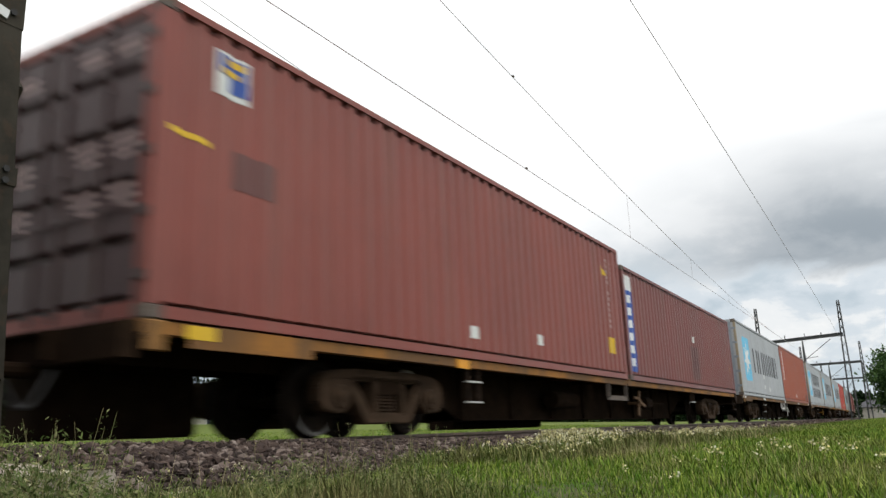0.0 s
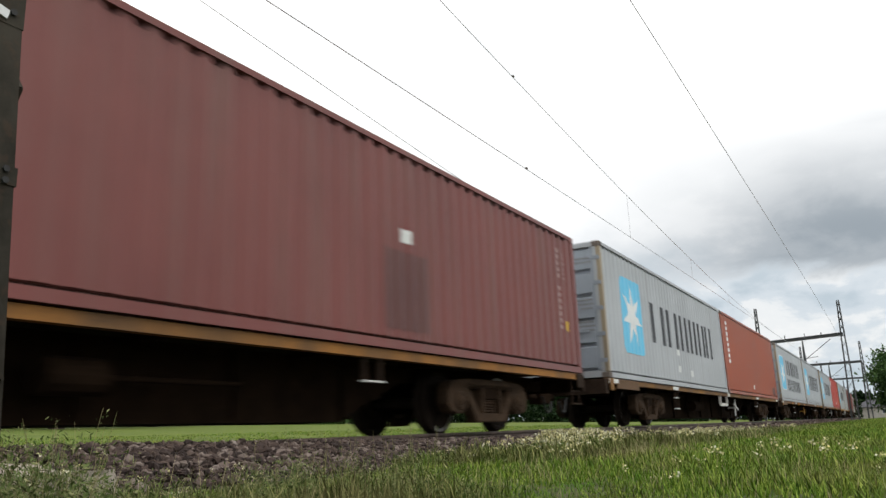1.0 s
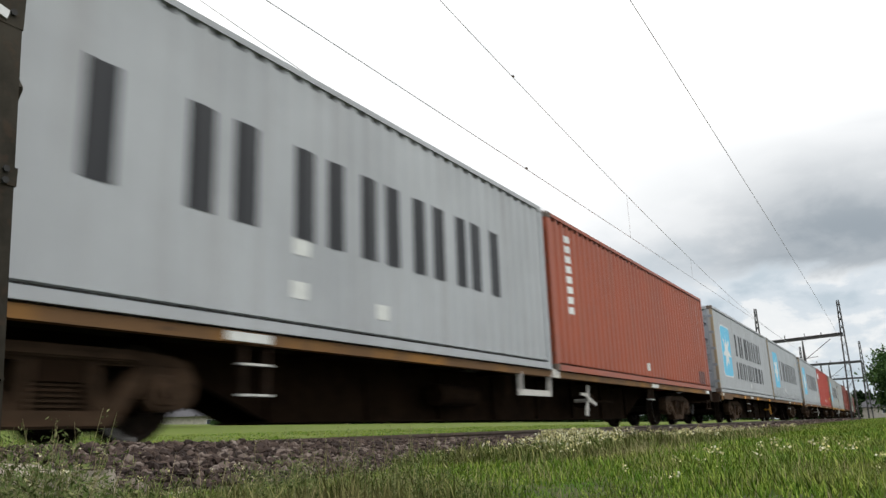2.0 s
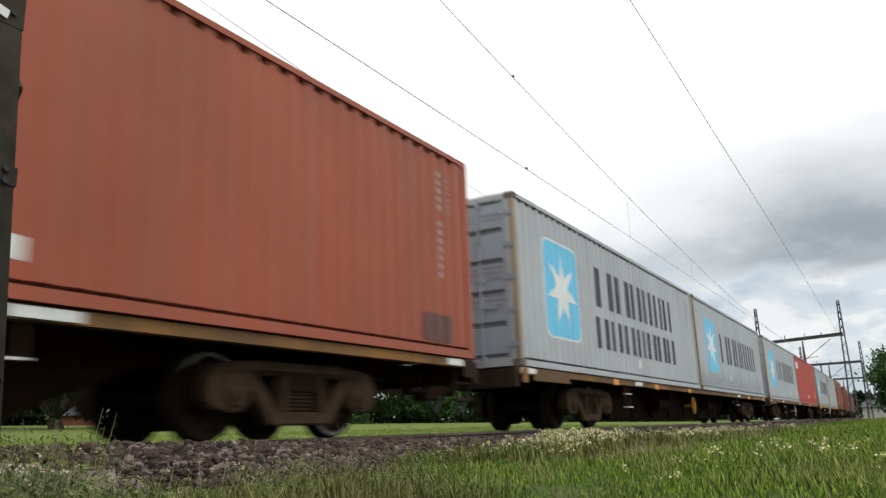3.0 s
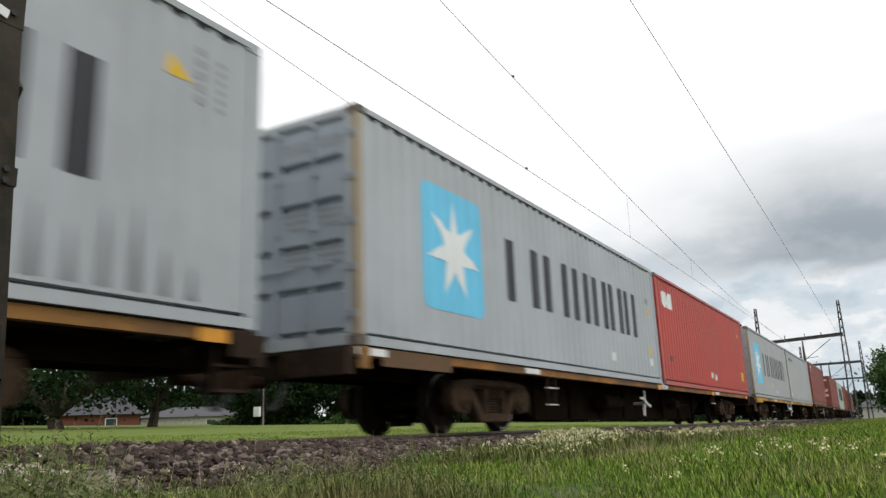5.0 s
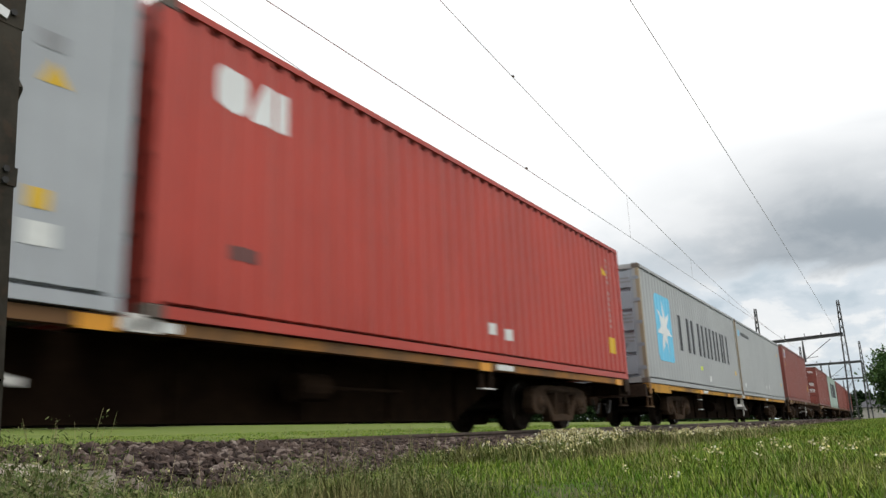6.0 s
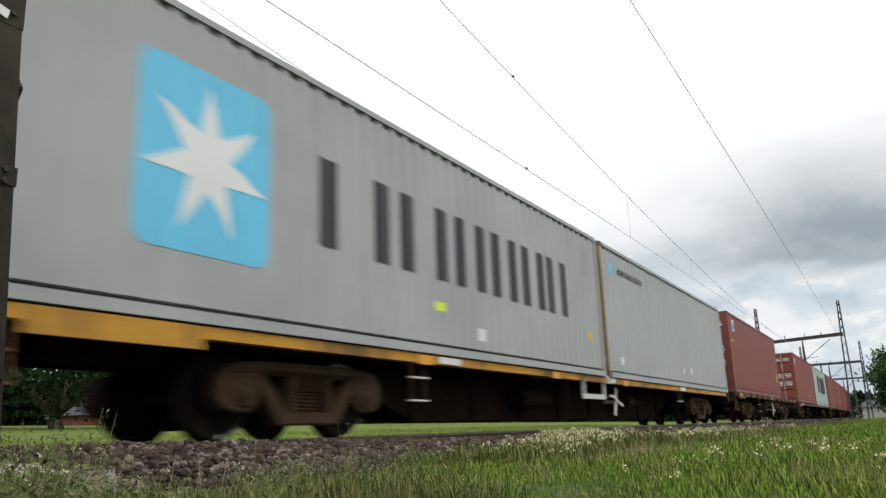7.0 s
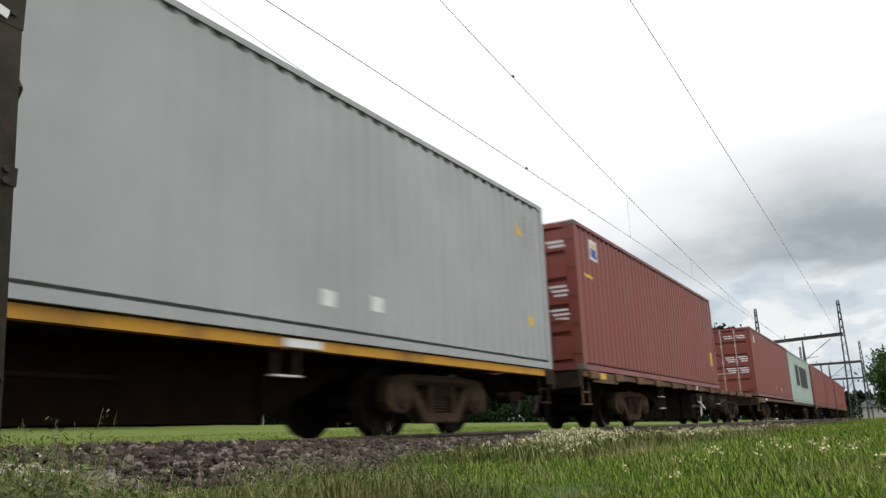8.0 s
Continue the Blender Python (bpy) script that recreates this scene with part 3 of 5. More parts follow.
on_side("stain", [rect(LEN - 1.25, 0.17, 0.72, 0.36, 0.06)], M["shade"], d, "dark scuffed patch")
end_marks(d, TALL, "code_pale", False, False)

s2 = START + 2 * WAGON
e = container(TALL, "grey_worn", "worn light grey container with blue star square and two bar rows", s2, 0, "post_buff", None, "post_buff")
on_side("logo_edge", [rect(1.165, 0.555, 1.59, 1.75, 0.17)], M["white"], e, "thin white edge", 0.0025)
grey_marks(e, (1.20, 2.72), (3.70, 9.70), True)
low_stickers(e, [(6.28, 0.30)])
end_marks(e, TALL, "code_grey", False, False)
door_marks(e, TALL, "code_grey")
f = container(TALL, "grey", "light grey high-cube shipping container with a blue star square", s2 + SECOND, 0, "post_buff")
grey_marks(f, (1.35, 2.95), (3.52, 10.6))
streaks = []
for k in range(41):
    uc, up = 0.333 + k * PITCH, 0.55 + 0.16 * math.sin(k * 1.7) + 0.08 * math.sin(k * 5.3)
    streaks.append([(uc - 0.05, 0.19), (uc + 0.05, 0.19), (uc + 0.034, up * 0.75), (uc, up + 0.18), (uc - 0.034, up * 0.75)])
on_side("soot_streak", streaks, M["soot_grey"], f, "sooty streaks along the foot of the side")["kind"] = "stuff"
low_stickers(f, [(4.82, 0.45)])
end_marks(f, TALL, "code_grey", True, False)

s3 = START + 3 * WAGON
g = container(TALL, "grey", "light grey shipping container with a white star on blue", s3, 0, "post_buff")
grey_marks(g, (1.40, 3.02), (3.75, 10.7))
low_stickers(g, [(8.6, 0.36), (LEN - 0.80, 0.40)])
end_marks(g, TALL, "code_grey", False, True, False)
on_side("warning_triangle", [[(LEN - 0.76, 1.60), (LEN - 0.54, 1.60), (LEN - 0.67, 1.78)]], M["yellow"], g, "yellow warning triangle")
on_side("code_marking", [rect(LEN - 0.80, 1.86, 0.20, 0.14)], M["code_grey"], g, "small faded square")
door_marks(g, TALL, "code_grey")
hh = container(TALL, "red", "bright red high-cube steel shipping container with yellow warning marks", s3 + SECOND)
for shape in (rect(0.66, 2.01, 0.38, 0.42, 0.10), [(1.08, 2.01), (1.42, 2.01), (1.42, 2.43), (1.26, 2.43)], rect(1.46, 2.01, 0.13, 0.42)):
    on_side("logo_block", [shape], M["white"], hh, "white painted block shape")
on_side("stain", [rect(0.88, 0.62, 0.34, 0.13)], M["shade"], hh, "dark scuff")
low_stickers(hh, [(5.9, 0.40), (6.42, 0.36)])
end_marks(hh, TALL)

s4 = START + 4 * WAGON
i1 = container(TALL, "grey_warm", "light grey container with a blue star square and lime sticker", s4, 0, "post_buff", None, "post_buff")
grey_marks(i1)
on_side("sticker", [rect(5.78, 0.57, 0.26, 0.12)], M["lime"], i1, "lime green sticker")
low_stickers(i1, [(6.92, 0.28)])
end_marks(i1, TALL, "code_grey", False, True)
door_marks(i1, TALL, "code_grey")
bm = bmesh.new()
box(bm, -0.52, -0.12, -LEN / 2 + 0.009, -LEN / 2 + 0.016, 1.45, 1.95)
part("door_logo", bm, M["blue"], i1, "blue square on the door")
j1 = container(TALL, "grey_warm", "plain light grey shipping container with one small word", s4 + SECOND, 0, "post_buff")
on_side("logo_square", [rect(0.55, 2.20, 0.26, 0.24)], M["sky_blue"], j1, "small pale blue square")
word_bars(j1, 1.10, 2.25, 1.9, 0.14, (1,) * 10)
low_stickers(j1, [(6.26, 0.36), (7.12, 0.40), (0.9, 0.30)])
end_marks(j1, TALL, "code_grey", True, True)

s5 = START + 5 * WAGON
k1 = container(2.86, "red_brown", "red-brown high-cube shipping container with a small film patch", s5, 0.08)
on_side("film_patch", [rect(0.92, 2.22, 0.36, 0.42)], M["sticker"], k1, "white film patch")
on_side("film_mark", [rect(0.96, 2.28, 0.28, 0.18)], M["blue"], k1, "blue mark", 0.008)
on_side("film_mark", [rect(0.98, 2.49, 0.24, 0.08)], M["yellow"], k1, "yellow mark", 0.008)
on_side("tape", [rect(0.44, 1.82, 0.52, 0.06)], M["yellow"], k1, "strip of yellow tape")
on_side("warning_square", [rect(LEN - 0.70, 0.70, 0.26, 0.40)], M["yellow"], k1, "yellow warning square")
door_marks(k1, TALL)

s6 = s5 + 20.0
l1 = container(TALL, "red_brown", "red-brown shipping container with white bars on its doors", s6, 0.05, bars="galvanised")
low_stickers(l1, [(6.0, 0.4), (8.0, 0.4)])
on_side("sticker", [rect(0.7, 2.2, 0.3, 0.3)], M["sticker"], l1)
door_marks(l1, TALL)
m1 = container(TALL, "pale_green", "pale green shipping container with dark square panels", s6 + SECOND)
for shape in (rect(3.2, 1.0, 1.7, 1.2), rect(5.6, 0.95, 4.4, 1.25)):
    on_side("dark_panel", [shape], M["charcoal"], m1, "dark painted panel")
s7 = s6 + WAGON
container(TALL, "red_brown", "red-brown shipping container far down the train", s7)
n1 = container(TALL, "red_brown", "red-brown shipping container with small stickers", s7 + SECOND)
low_stickers(n1, [(4.0, 0.5), (6.0, 0.5)])
s8 = s7 + WAGON
container(TALL, "red_brown", "red-brown shipping container near the end of the train", s8)
container(TALL, "red_brown", "red-brown shipping container at the end of the train", s8 + SECOND)


# ------------------------------------------------------------------ wagons
R_WHEEL = 0.42
GAUGE = 0.5335
WHEELSETS = []


def wheel_mesh():
    bm = bmesh.new()
    lathe(bm, [(0.065, 0.10), (0.065, 0.17), (0.035, 0.20), (0.030, 0.33), (0.065, 0.355), (0.065, 0.405), (-0.045, R_WHEEL), (-0.050, 0.445), (-0.075, 0.445), (-0.080, 0.36), (-0.02, 0.33), (-0.015, 0.20), (-0.07, 0.17), (-0.07, 0.10)], 36)
    return mesh_of("wheel", bm, M["wheel"], False)


def rim_mesh():
    bm = bmesh.new()
    for k in range(8):
        t0, t1 = radians(k * 11), radians(k * 11 + 11)
        v = [bm.verts.new((0.0665, r * math.cos(t), r * math.sin(t))) for r, t in ((0.362, t0), (0.400, t0), (0.400, t1), (0.362, t1))]
        bm.faces.new(v)
    return mesh_of("scuffed_rim", bm, M["tread"])


def axle_mesh():
    bm = bmesh.new()
    tube(bm, (-0.88, 0, 0), (0.88, 0, 0), 0.075, 14)
    return mesh_of("axle", bm, M["wheel"])


def side_frame_mesh():
    """A cast three-piece bogie side frame: top member, sloping tension member, two windows."""
    bm = bmesh.new()
    x0, x1 = -0.07, 0.07
    for e in (-1, 1):
        jaw = [(e * 1.20, 0.60), (e * 1.25, 0.50), (e * 1.25, 0.34), (e * 1.17, 0.26), (e * 1.02, 0.23), (e * 0.82, 0.23), (e * 0.73, 0.32), (e * 0.70, 0.60)]
        prism(bm, jaw, x0 - 0.02, x1 + 0.03)                                                     # axle box housing
        prism(bm, [(e * 0.80, 0.56), (e * 0.66, 0.60), (e * 0.36, 0.26), (e * 0.34, 0.11), (e * 0.46, 0.11)], x0, x1 + 0.03)
        prism(bm, [(e * 0.33, 0.18), (e * 0.25, 0.18), (e * 0.22, 0.60), (e * 0.31, 0.60)], x0, x1 + 0.045)
    prism(bm, [(-1.22, 0.58), (1.22, 0.58), (1.16, 0.645), (1.00, 0.685), (0.62, 0.71), (-0.62, 0.71), (-1.00, 0.685), (-1.16, 0.645)], x0 - 0.03, x1 + 0.02)
    prism(bm, [(-0.70, 0.61), (0.70, 0.61), (0.62, 0.665), (-0.62, 0.665)], x1 + 0.022, x1 + 0.06)
    prism(bm, [(-0.46, 0.11), (0.46, 0.11), (0.40, 0.235), (-0.40, 0.235)], x0 - 0.03, x1 + 0.04)
    bmesh.ops.bevel(bm, geom=bm.edges[:], offset=0.016, segments=2, affect="EDGES")
    return mesh_of("side_frame", bm, M["bogie"])


def spring_mesh():
    """A coil spring as one ridged body."""
    bm = bmesh.new()
    prof = [(0.23, 0.045)]
    for k in range(6):
        z = 0.235 + k * 0.038
        prof += [(z, 0.045), (z + 0.004, 0.062), (z + 0.020, 0.062), (z + 0.024, 0.045)]
    prof.append((0.46, 0.045))
    lathe(bm, prof, 12)
    bmesh.ops.rotate(bm, verts=bm.verts, cent=(0, 0, 0), matrix=Matrix.Rotation(radians(-90), 3, "Y"))
    return mesh_of("spring", bm, M["bogie"])


def bearing_mesh():
    bm = bmesh.new()
    lathe(bm, [(-0.10, 0.13), (0.09, 0.13), (0.11, 0.115), (0.115, 0.06), (0.135, 0.055), (0.14, 0.02)], 16)
    return mesh_of("axle_box", bm, M["bogie"])


def bolster_mesh():
    bm = bmesh.new()
    box(bm, -0.95, 0.95, -0.20, 0.20, 0.46, 0.62)
    box(bm, -0.20, 0.20, -0.24, 0.24, 0.60, 0.80)
    for s in (-1, 1):
        bar(bm, (-0.75, s * 0.42, 0.36), (0.75, s * 0.42, 0.36), 0.10, 0.13)
        for x in (-GAUGE, GAUGE):
            box(bm, x - 0.04, x + 0.05, s * 0.44 - 0.03, s * 0.44 + 0.03, 0.24, 0.52)
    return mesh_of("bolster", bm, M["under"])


BITS = {"wheel": wheel_mesh(), "rim": rim_mesh(), "axle": axle_mesh(), "side_frame": side_frame_mesh(), "spring": spring_mesh(), "axle_box": bearing_mesh(), "bolster": bolster_mesh()}
BASE = 1.83


def bogie(wagon, y):
    """A two-axle bogie under the wagon; its wheelsets turn."""
    bg = part("bogie_bolster", BITS["bolster"], None, wagon, at=pose(0, y, 0))
    for sx in (-1, 1):
        part("side_frame", BITS["side_frame"], None, bg, "rust-brown cast side frame", at=pose(sx * 0.86, 0, 0.02))
        for k in (-0.13, 0.0, 0.13):
            part("spring", BITS["spring"], None, bg, at=pose(sx * 0.88, k, 0.0))
        for e in (-1, 1):
            part("axle_box", BITS["axle_box"], None, bg, at=pose(sx * 0.88, e * BASE / 2, R_WHEEL, 0, 0, 0 if sx > 0 else 180))
    for e in (-1, 1):
        ax = part("wheelset_axle", BITS["axle"], None, wagon, at=pose(0, y + e * BASE / 2, R_WHEEL))
        for sx in (-1, 1):
            part("wheel", BITS["wheel"], None, ax, at=pose(sx * (GAUGE + 0.02), 0, 0, 0, 0, 0 if sx > 0 else 180))
            part("scuffed_rim", BITS["rim"], None, ax, "bright scuffed wheel rim", at=pose(sx * (GAUGE + 0.02), 0, 0, 40 * e, 0, 0 if sx > 0 else 180))
        WHEELSETS.append((ax, y + e * BASE / 2, e * 40 + y * 7))


def hand_wheel(parent, y, color, label):
    bm = bmesh.new()
    r = 0.215
    n = 24
    for i in range(n):
        t0, t1 = 2 * math.pi * i / n, 2 * math.pi * (i + 1) / n
        bar(bm, (0, r * math.cos(t0), r * math.sin(t0)), (0, r * math.cos(t1), r * math.sin(t1)), 0.03)
    for k in range(4):
        t = radians(30 + k * 90)
        bar(bm, (0, 0, 0), (0.0, r * math.cos(t), r * math.sin(t)), 0.045, 0.03)
    tube(bm, (-0.25, 0, 0), (0.04, 0, 0), 0.035, 10)
    part("hand_wheel", bm, M[color], parent, label, at=pose(1.02, y, 0.50))


def cross_handle(parent, y, color, label):
    bm = bmesh.new()
    t = radians(74)
    bar(bm, (0, -0.29 * math.cos(t), -0.29 * math.sin(t)), (0, 0.29 * math.cos(t), 0.29 * math.sin(t)), 0.03, 0.10)
    bar(bm, (0.03, -0.42, 0.11), (0.03, -0.16, 0.10), 0.03, 0.05)
    bar(bm, (0.03, -0.17, 0.105), (0.03, 0.12, -0.02), 0.03, 0.065)
    bar(bm, (0.03, 0.10, -0.015), (0.03, 0.36, -0.07), 0.03, 0.06)
    tube(bm, (-0.25, 0, 0), (0.04, 0, 0), 0.035, 10)
    part("brake_handle", bm, M[color], parent, label, at=pose(1.02, y, 0.50))


def wagon_thing(place, zone, label, sill="sill", handle=None, lift=0.0, patches=(), lugs=False, joint=None, grip=13.6, bracket=None):
    """A bogie container flat wagon: zone is the length that carries containers, from its front end at place."""
    w = tagged(new("flat_wagon"), label, "railway wagon", "wagons of the train")
    half = zone / 2
    top = DECK + lift - 0.006
    bot = top - 0.105
    for sx in (1, -1):
        bm = bmesh.new()
        o, t, f = sx * 1.182, sx * 1.160, sx * 1.07
        prism_y(bm, [(o, bot), (o, top), (f, top), (f, top - 0.014), (t, top - 0.014), (t, bot + 0.014), (f, bot + 0.014), (f, bot)], -half - 0.02, half + 0.02)
        part("side_sill", bm, M[sill], w, "chipped ochre side sill" if sill.startswith("sill") and sill != "sill_brown" else "brown side sill")
    bm = bmesh.new()
    prism(bm, [(-half + 0.45, bot - 0.095), (-half + 2.0, bot - 0.095), (-half + 2.0, top - 0.004), (-half + 0.45, top - 0.004)], 1.184, 1.196)
    bmesh.ops.bevel(bm, geom=bm.edges[:], offset=0.004, segments=1, affect="EDGES")
    part("sill_plate", bm, M[sill if place in (START, START + 4 * WAGON) else "sill_brown"], w, "weathered deep sill plate over the front bogie")
    # fish-belly centre girder
    b0, b1 = -half + 3.65, half - 3.20
    low, high = 0.19, 0.68
    bm = bmesh.new()
    out = [(-half - 0.25, top - 0.03), (-half - 0.25, high), (b0 + 1.45, high), (b0 + 2.75, low), (b1 - 2.75, low), (b1 - 1.45, high), (half + 0.25, high), (half + 0.25, top - 0.03)]
    prism(bm, out, 0.30, 0.345)
    prism(bm, out, -0.345, -0.30)
    box(bm, -0.40, 0.40, b0 + 2.75, b1 - 2.75, low - 0.018, low)
    box(bm, -0.30, 0.30, -half - 0.25, half + 0.25, top - 0.05, top - 0.03)
    n = int((b1 - b0 - 5.5) / 1.6)
    for i in range(n + 1):
        y = b0 + 2.75 + i * (b1 - b0 - 5.5) / n
        box(bm, 0.345, 0.39, y - 0.012, y + 0.012, low, top - 0.03)
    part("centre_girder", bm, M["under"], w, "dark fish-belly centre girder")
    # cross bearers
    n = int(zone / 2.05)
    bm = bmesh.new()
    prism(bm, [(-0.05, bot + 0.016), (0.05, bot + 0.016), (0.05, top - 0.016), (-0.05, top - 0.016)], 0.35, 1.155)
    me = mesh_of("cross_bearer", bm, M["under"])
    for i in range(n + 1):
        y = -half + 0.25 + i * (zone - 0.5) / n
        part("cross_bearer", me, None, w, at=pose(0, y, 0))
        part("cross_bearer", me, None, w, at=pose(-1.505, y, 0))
    # ends: headstock, steps, coupler, hose
    for e, name in ((-1, "front"), (1, "rear")):
        bm = bmesh.new()
        box(bm, -1.16, 1.16, e * (half + 0.10) - 0.075, e * (half + 0.10) + 0.075, top - 0.30, top - 0.02)
        # first wagon's headstock is coloured blacker to put in its shade
        part("headstock", bm, M["under" if place == START else "headstock"], w, "dark steel headstock")
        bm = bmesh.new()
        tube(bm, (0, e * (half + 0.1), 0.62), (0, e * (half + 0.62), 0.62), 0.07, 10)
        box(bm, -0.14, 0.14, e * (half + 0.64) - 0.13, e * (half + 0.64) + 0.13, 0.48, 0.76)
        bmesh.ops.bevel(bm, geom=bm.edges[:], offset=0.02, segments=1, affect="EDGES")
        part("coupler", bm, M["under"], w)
        if e > 0 or place >= START + 4 * WAGON - 0.1:
            tone = M["sill_brown"] if e < 0 else M["headstock"]
            bm = bmesh.new()
            bar(bm, (1.12, e * (half - 0.03), 0.42), (1.12, e * (half - 0.42), 0.42), 0.09, 0.025)
            step = part("corner_step", bm, tone, w, "worn steel corner step")
            for y in (e * (half - 0.05), e * (half - 0.40)):
                bm = bmesh.new()
                bar(bm, (1.12, y, top - 0.10), (1.12, y, 0.42), 0.032, 0.02)
                part("step_rail", bm, tone, step)
            bm = bmesh.new()
            bar(bm, (1.12, e * (half - 0.03), 0.64), (1.12, e * (half - 0.42), 0.64), 0.03, 0.025)
            part("upper_tread", bm, tone, step)
        bm = bmesh.new()
        sweep(bm, [(0.32, e * (half + 0.15 + 0.42 * k / 8), 0.60 - 0.30 * math.sin(math.pi * k / 8 * 0.9)) for k in range(9)], 0.022)
        part("brake_hose", bm, M["hose"], w)
    # sill fittings
    if joint is not None:
        y = -half + joint
        if bracket:
            bm = bmesh.new()
            for yy in (y - 1.36, y - 0.24):
                bar(bm, (1.15, yy, bot + 0.03), (1.15, yy, 0.57), 0.09 if yy < y - 1 else 0.08, 0.02)
            bar(bm, (1.15, y - 1.44, 0.565), (1.15, y - 0.18, 0.565), 0.03, 0.09)
            part("step_bracket", bm, M[bracket], w, "pale hanging step bracket")
        bm = bmesh.new()
        tube(bm, (0.60, y - 3.0, 0.52), (0.60, y - 1.9, 0.52), 0.15, 16)
        part("air_reservoir", bm, M["under"], w)
        bm = bmesh.new()
        tube(bm, (0.75, y + 2.2, 0.52), (0.75, y + 2.7, 0.52), 0.15, 14)
        tube(bm, (0.75, y + 2.7, 0.52), (0.75, y + 4.2, 0.52), 0.025, 8)
        part("brake_cylinder", bm, M["under"], w)
        for yy, low_z in ((5.25, 0.39), (zone - 6.55, 0.58)):
            bm = bmesh.new()
            bar(bm, (1.14, -half + yy, bot), (1.14, -half + yy, low_z), 0.06, 0.02)
            ladder = part("side_step", bm, M["headstock"], w, "dark hanging ladder step")
            bm = bmesh.new()
            bar(bm, (1.14, -half + yy + 0.30, bot), (1.14, -half + yy + 0.30, low_z), 0.06, 0.02)
            part("step_rail", bm, M["headstock"], ladder)
            for z in ((low_z, 0.66) if low_z < 0.5 else (low_z,)):
                bm = bmesh.new()
                bar(bm, (1.145, -half + yy - 0.04, z), (1.145, -half + yy + 0.34, z), 0.07, 0.02)
                part("step_tread", bm, M["tread_bar"], ladder, "worn bright tread")
        if handle == "wheel":
            hand_wheel(w, -half + grip, "sill_bright", "worn yellow spoked hand wheel")
        elif handle:
            cross_handle(w, -half + grip, handle, "cross-shaped brake handle")
        bm = bmesh.new()
        box(bm, 1.183, 1.20, y - 0.16, y + 0.16, top - 0.11, top + 0.03)
        part("joint_plate", bm, M["step"] if handle in ("step",) else M["sill"], w, "plate where two containers meet")
    for u, kind in patches:
        bm = bmesh.new()
        wd = 0.55 if kind == "sticker" else 0.32
        box(bm, 1.184, 1.2, -half + u, -half + u + wd, bot + (0.012 if kind == "sticker" else -0.02), top - 0.012)
        part("reflector", bm, M[kind], w, "white reflector strip" if kind == "sticker" else "yellow plate")
    if lugs:
        for i in range(int(zone / 1.5)):
            bm = bmesh.new()
            box(bm, 1.184, 1.24, -0.25, 0.25, bot - 0.04, top + 0.0)
            bmesh.ops.bevel(bm, geom=bm.edges[:], offset=0.015, segments=1, affect="EDGES")
            part("stake_pocket", bm, M["sill_dull"] if i < 4 else M["sill_brown"], w, at=pose(0, -half + 0.5 + i * 1.5, 0))
    else:
        for u in (0.0, zone - 0.30):
            bm = bmesh.new()
            box(bm, 1.184, 1.215, -half + u, -half + u + (0.20 if u == 0 else 0.30), bot - 0.14, top)
            bmesh.ops.bevel(bm, geom=bm.edges[:], offset=0.012, segments=1, affect="EDGES")
            part("end_pocket", bm, M["sill_dull"] if u == 0 else M["headstock"], w)
    bogie(w, b0)
    bogie(w, b1)
    MOVERS.append((w, place + half, 0.0))
    return w


ZONE = 2 * LEN + GAP
YEL, WHT, AMB = "yellow", "sticker", "amber"
# wagon ahead, out of view, added to keep light off the next end
wagon_thing(START - WAGON, ZONE, "unseen bogie container flat wagon already past", "sill_dull", None, 0, joint=SECOND)
first = wagon_thing(START, ZONE, "bogie container flat wagon with dull ochre sills", "sill", "sill_brown", 0, ((0.42, YEL), (4.9, AMB)), joint=SECOND, grip=13.5, bracket="cast")
# black boxes hung here in place of a train passing on the far side
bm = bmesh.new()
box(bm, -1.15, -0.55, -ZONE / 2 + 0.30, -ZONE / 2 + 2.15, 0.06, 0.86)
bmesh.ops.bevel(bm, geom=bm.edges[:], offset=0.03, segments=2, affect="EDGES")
part("stand_in_box", bm, M["under"], first, "black box under the deck, in place of a passing train")
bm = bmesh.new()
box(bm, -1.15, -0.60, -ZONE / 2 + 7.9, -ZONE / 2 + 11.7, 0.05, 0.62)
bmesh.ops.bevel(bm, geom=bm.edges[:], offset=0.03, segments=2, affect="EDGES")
part("stand_in_box", bm, M["under"], first, "long black box under the deck, in place of a passing train")
wagon_thing(s1, ZONE, "bogie container flat wagon with rusty ochre sills", "sill_dull", "step", 0, ((-0.02, WHT), (5.0, WHT), (18.2, WHT), (23.9, WHT)), joint=SECOND, grip=14.3, bracket="step")
wagon_thing(s2, ZONE, "bogie container flat wagon with a yellow hand wheel", "sill_dull", "wheel", 0, ((-0.02, WHT), (4.40, AMB), (5.88, WHT), (7.45, AMB), (10.75, AMB), (18.16, WHT), (20.35, AMB), (23.95, AMB)), joint=SECOND, grip=12.0)
wagon_thing(s3, ZONE, "bogie container flat wagon with a pale brake handle", "sill", "step", 0, ((-0.02, WHT), (4.3, WHT), (11.85, AMB), (12.20, WHT), (17.94, AMB), (18.45, WHT), (23.80, AMB)), joint=SECOND, grip=11.2)
wagon_thing(s4, ZONE, "bogie container flat wagon with bright ochre sills", "sill_bright", "step", 0, ((5.36, AMB), (5.84, WHT), (9.52, AMB), (12.25, WHT), (13.3, AMB), (18.12, WHT)), joint=SECOND, grip=13.23, bracket="step")
wagon_thing(s5, 18.5, "short flat wagon with stake pockets and an empty end", "sill_brown", "step", 0.08, ((0.9, YEL),), True, joint=9.2, grip=10.2)
wagon_thing(s6, ZONE, "bogie container flat wagon far down the train", "sill_brown", None, 0.0, ((2.0, WHT),), joint=SECOND)
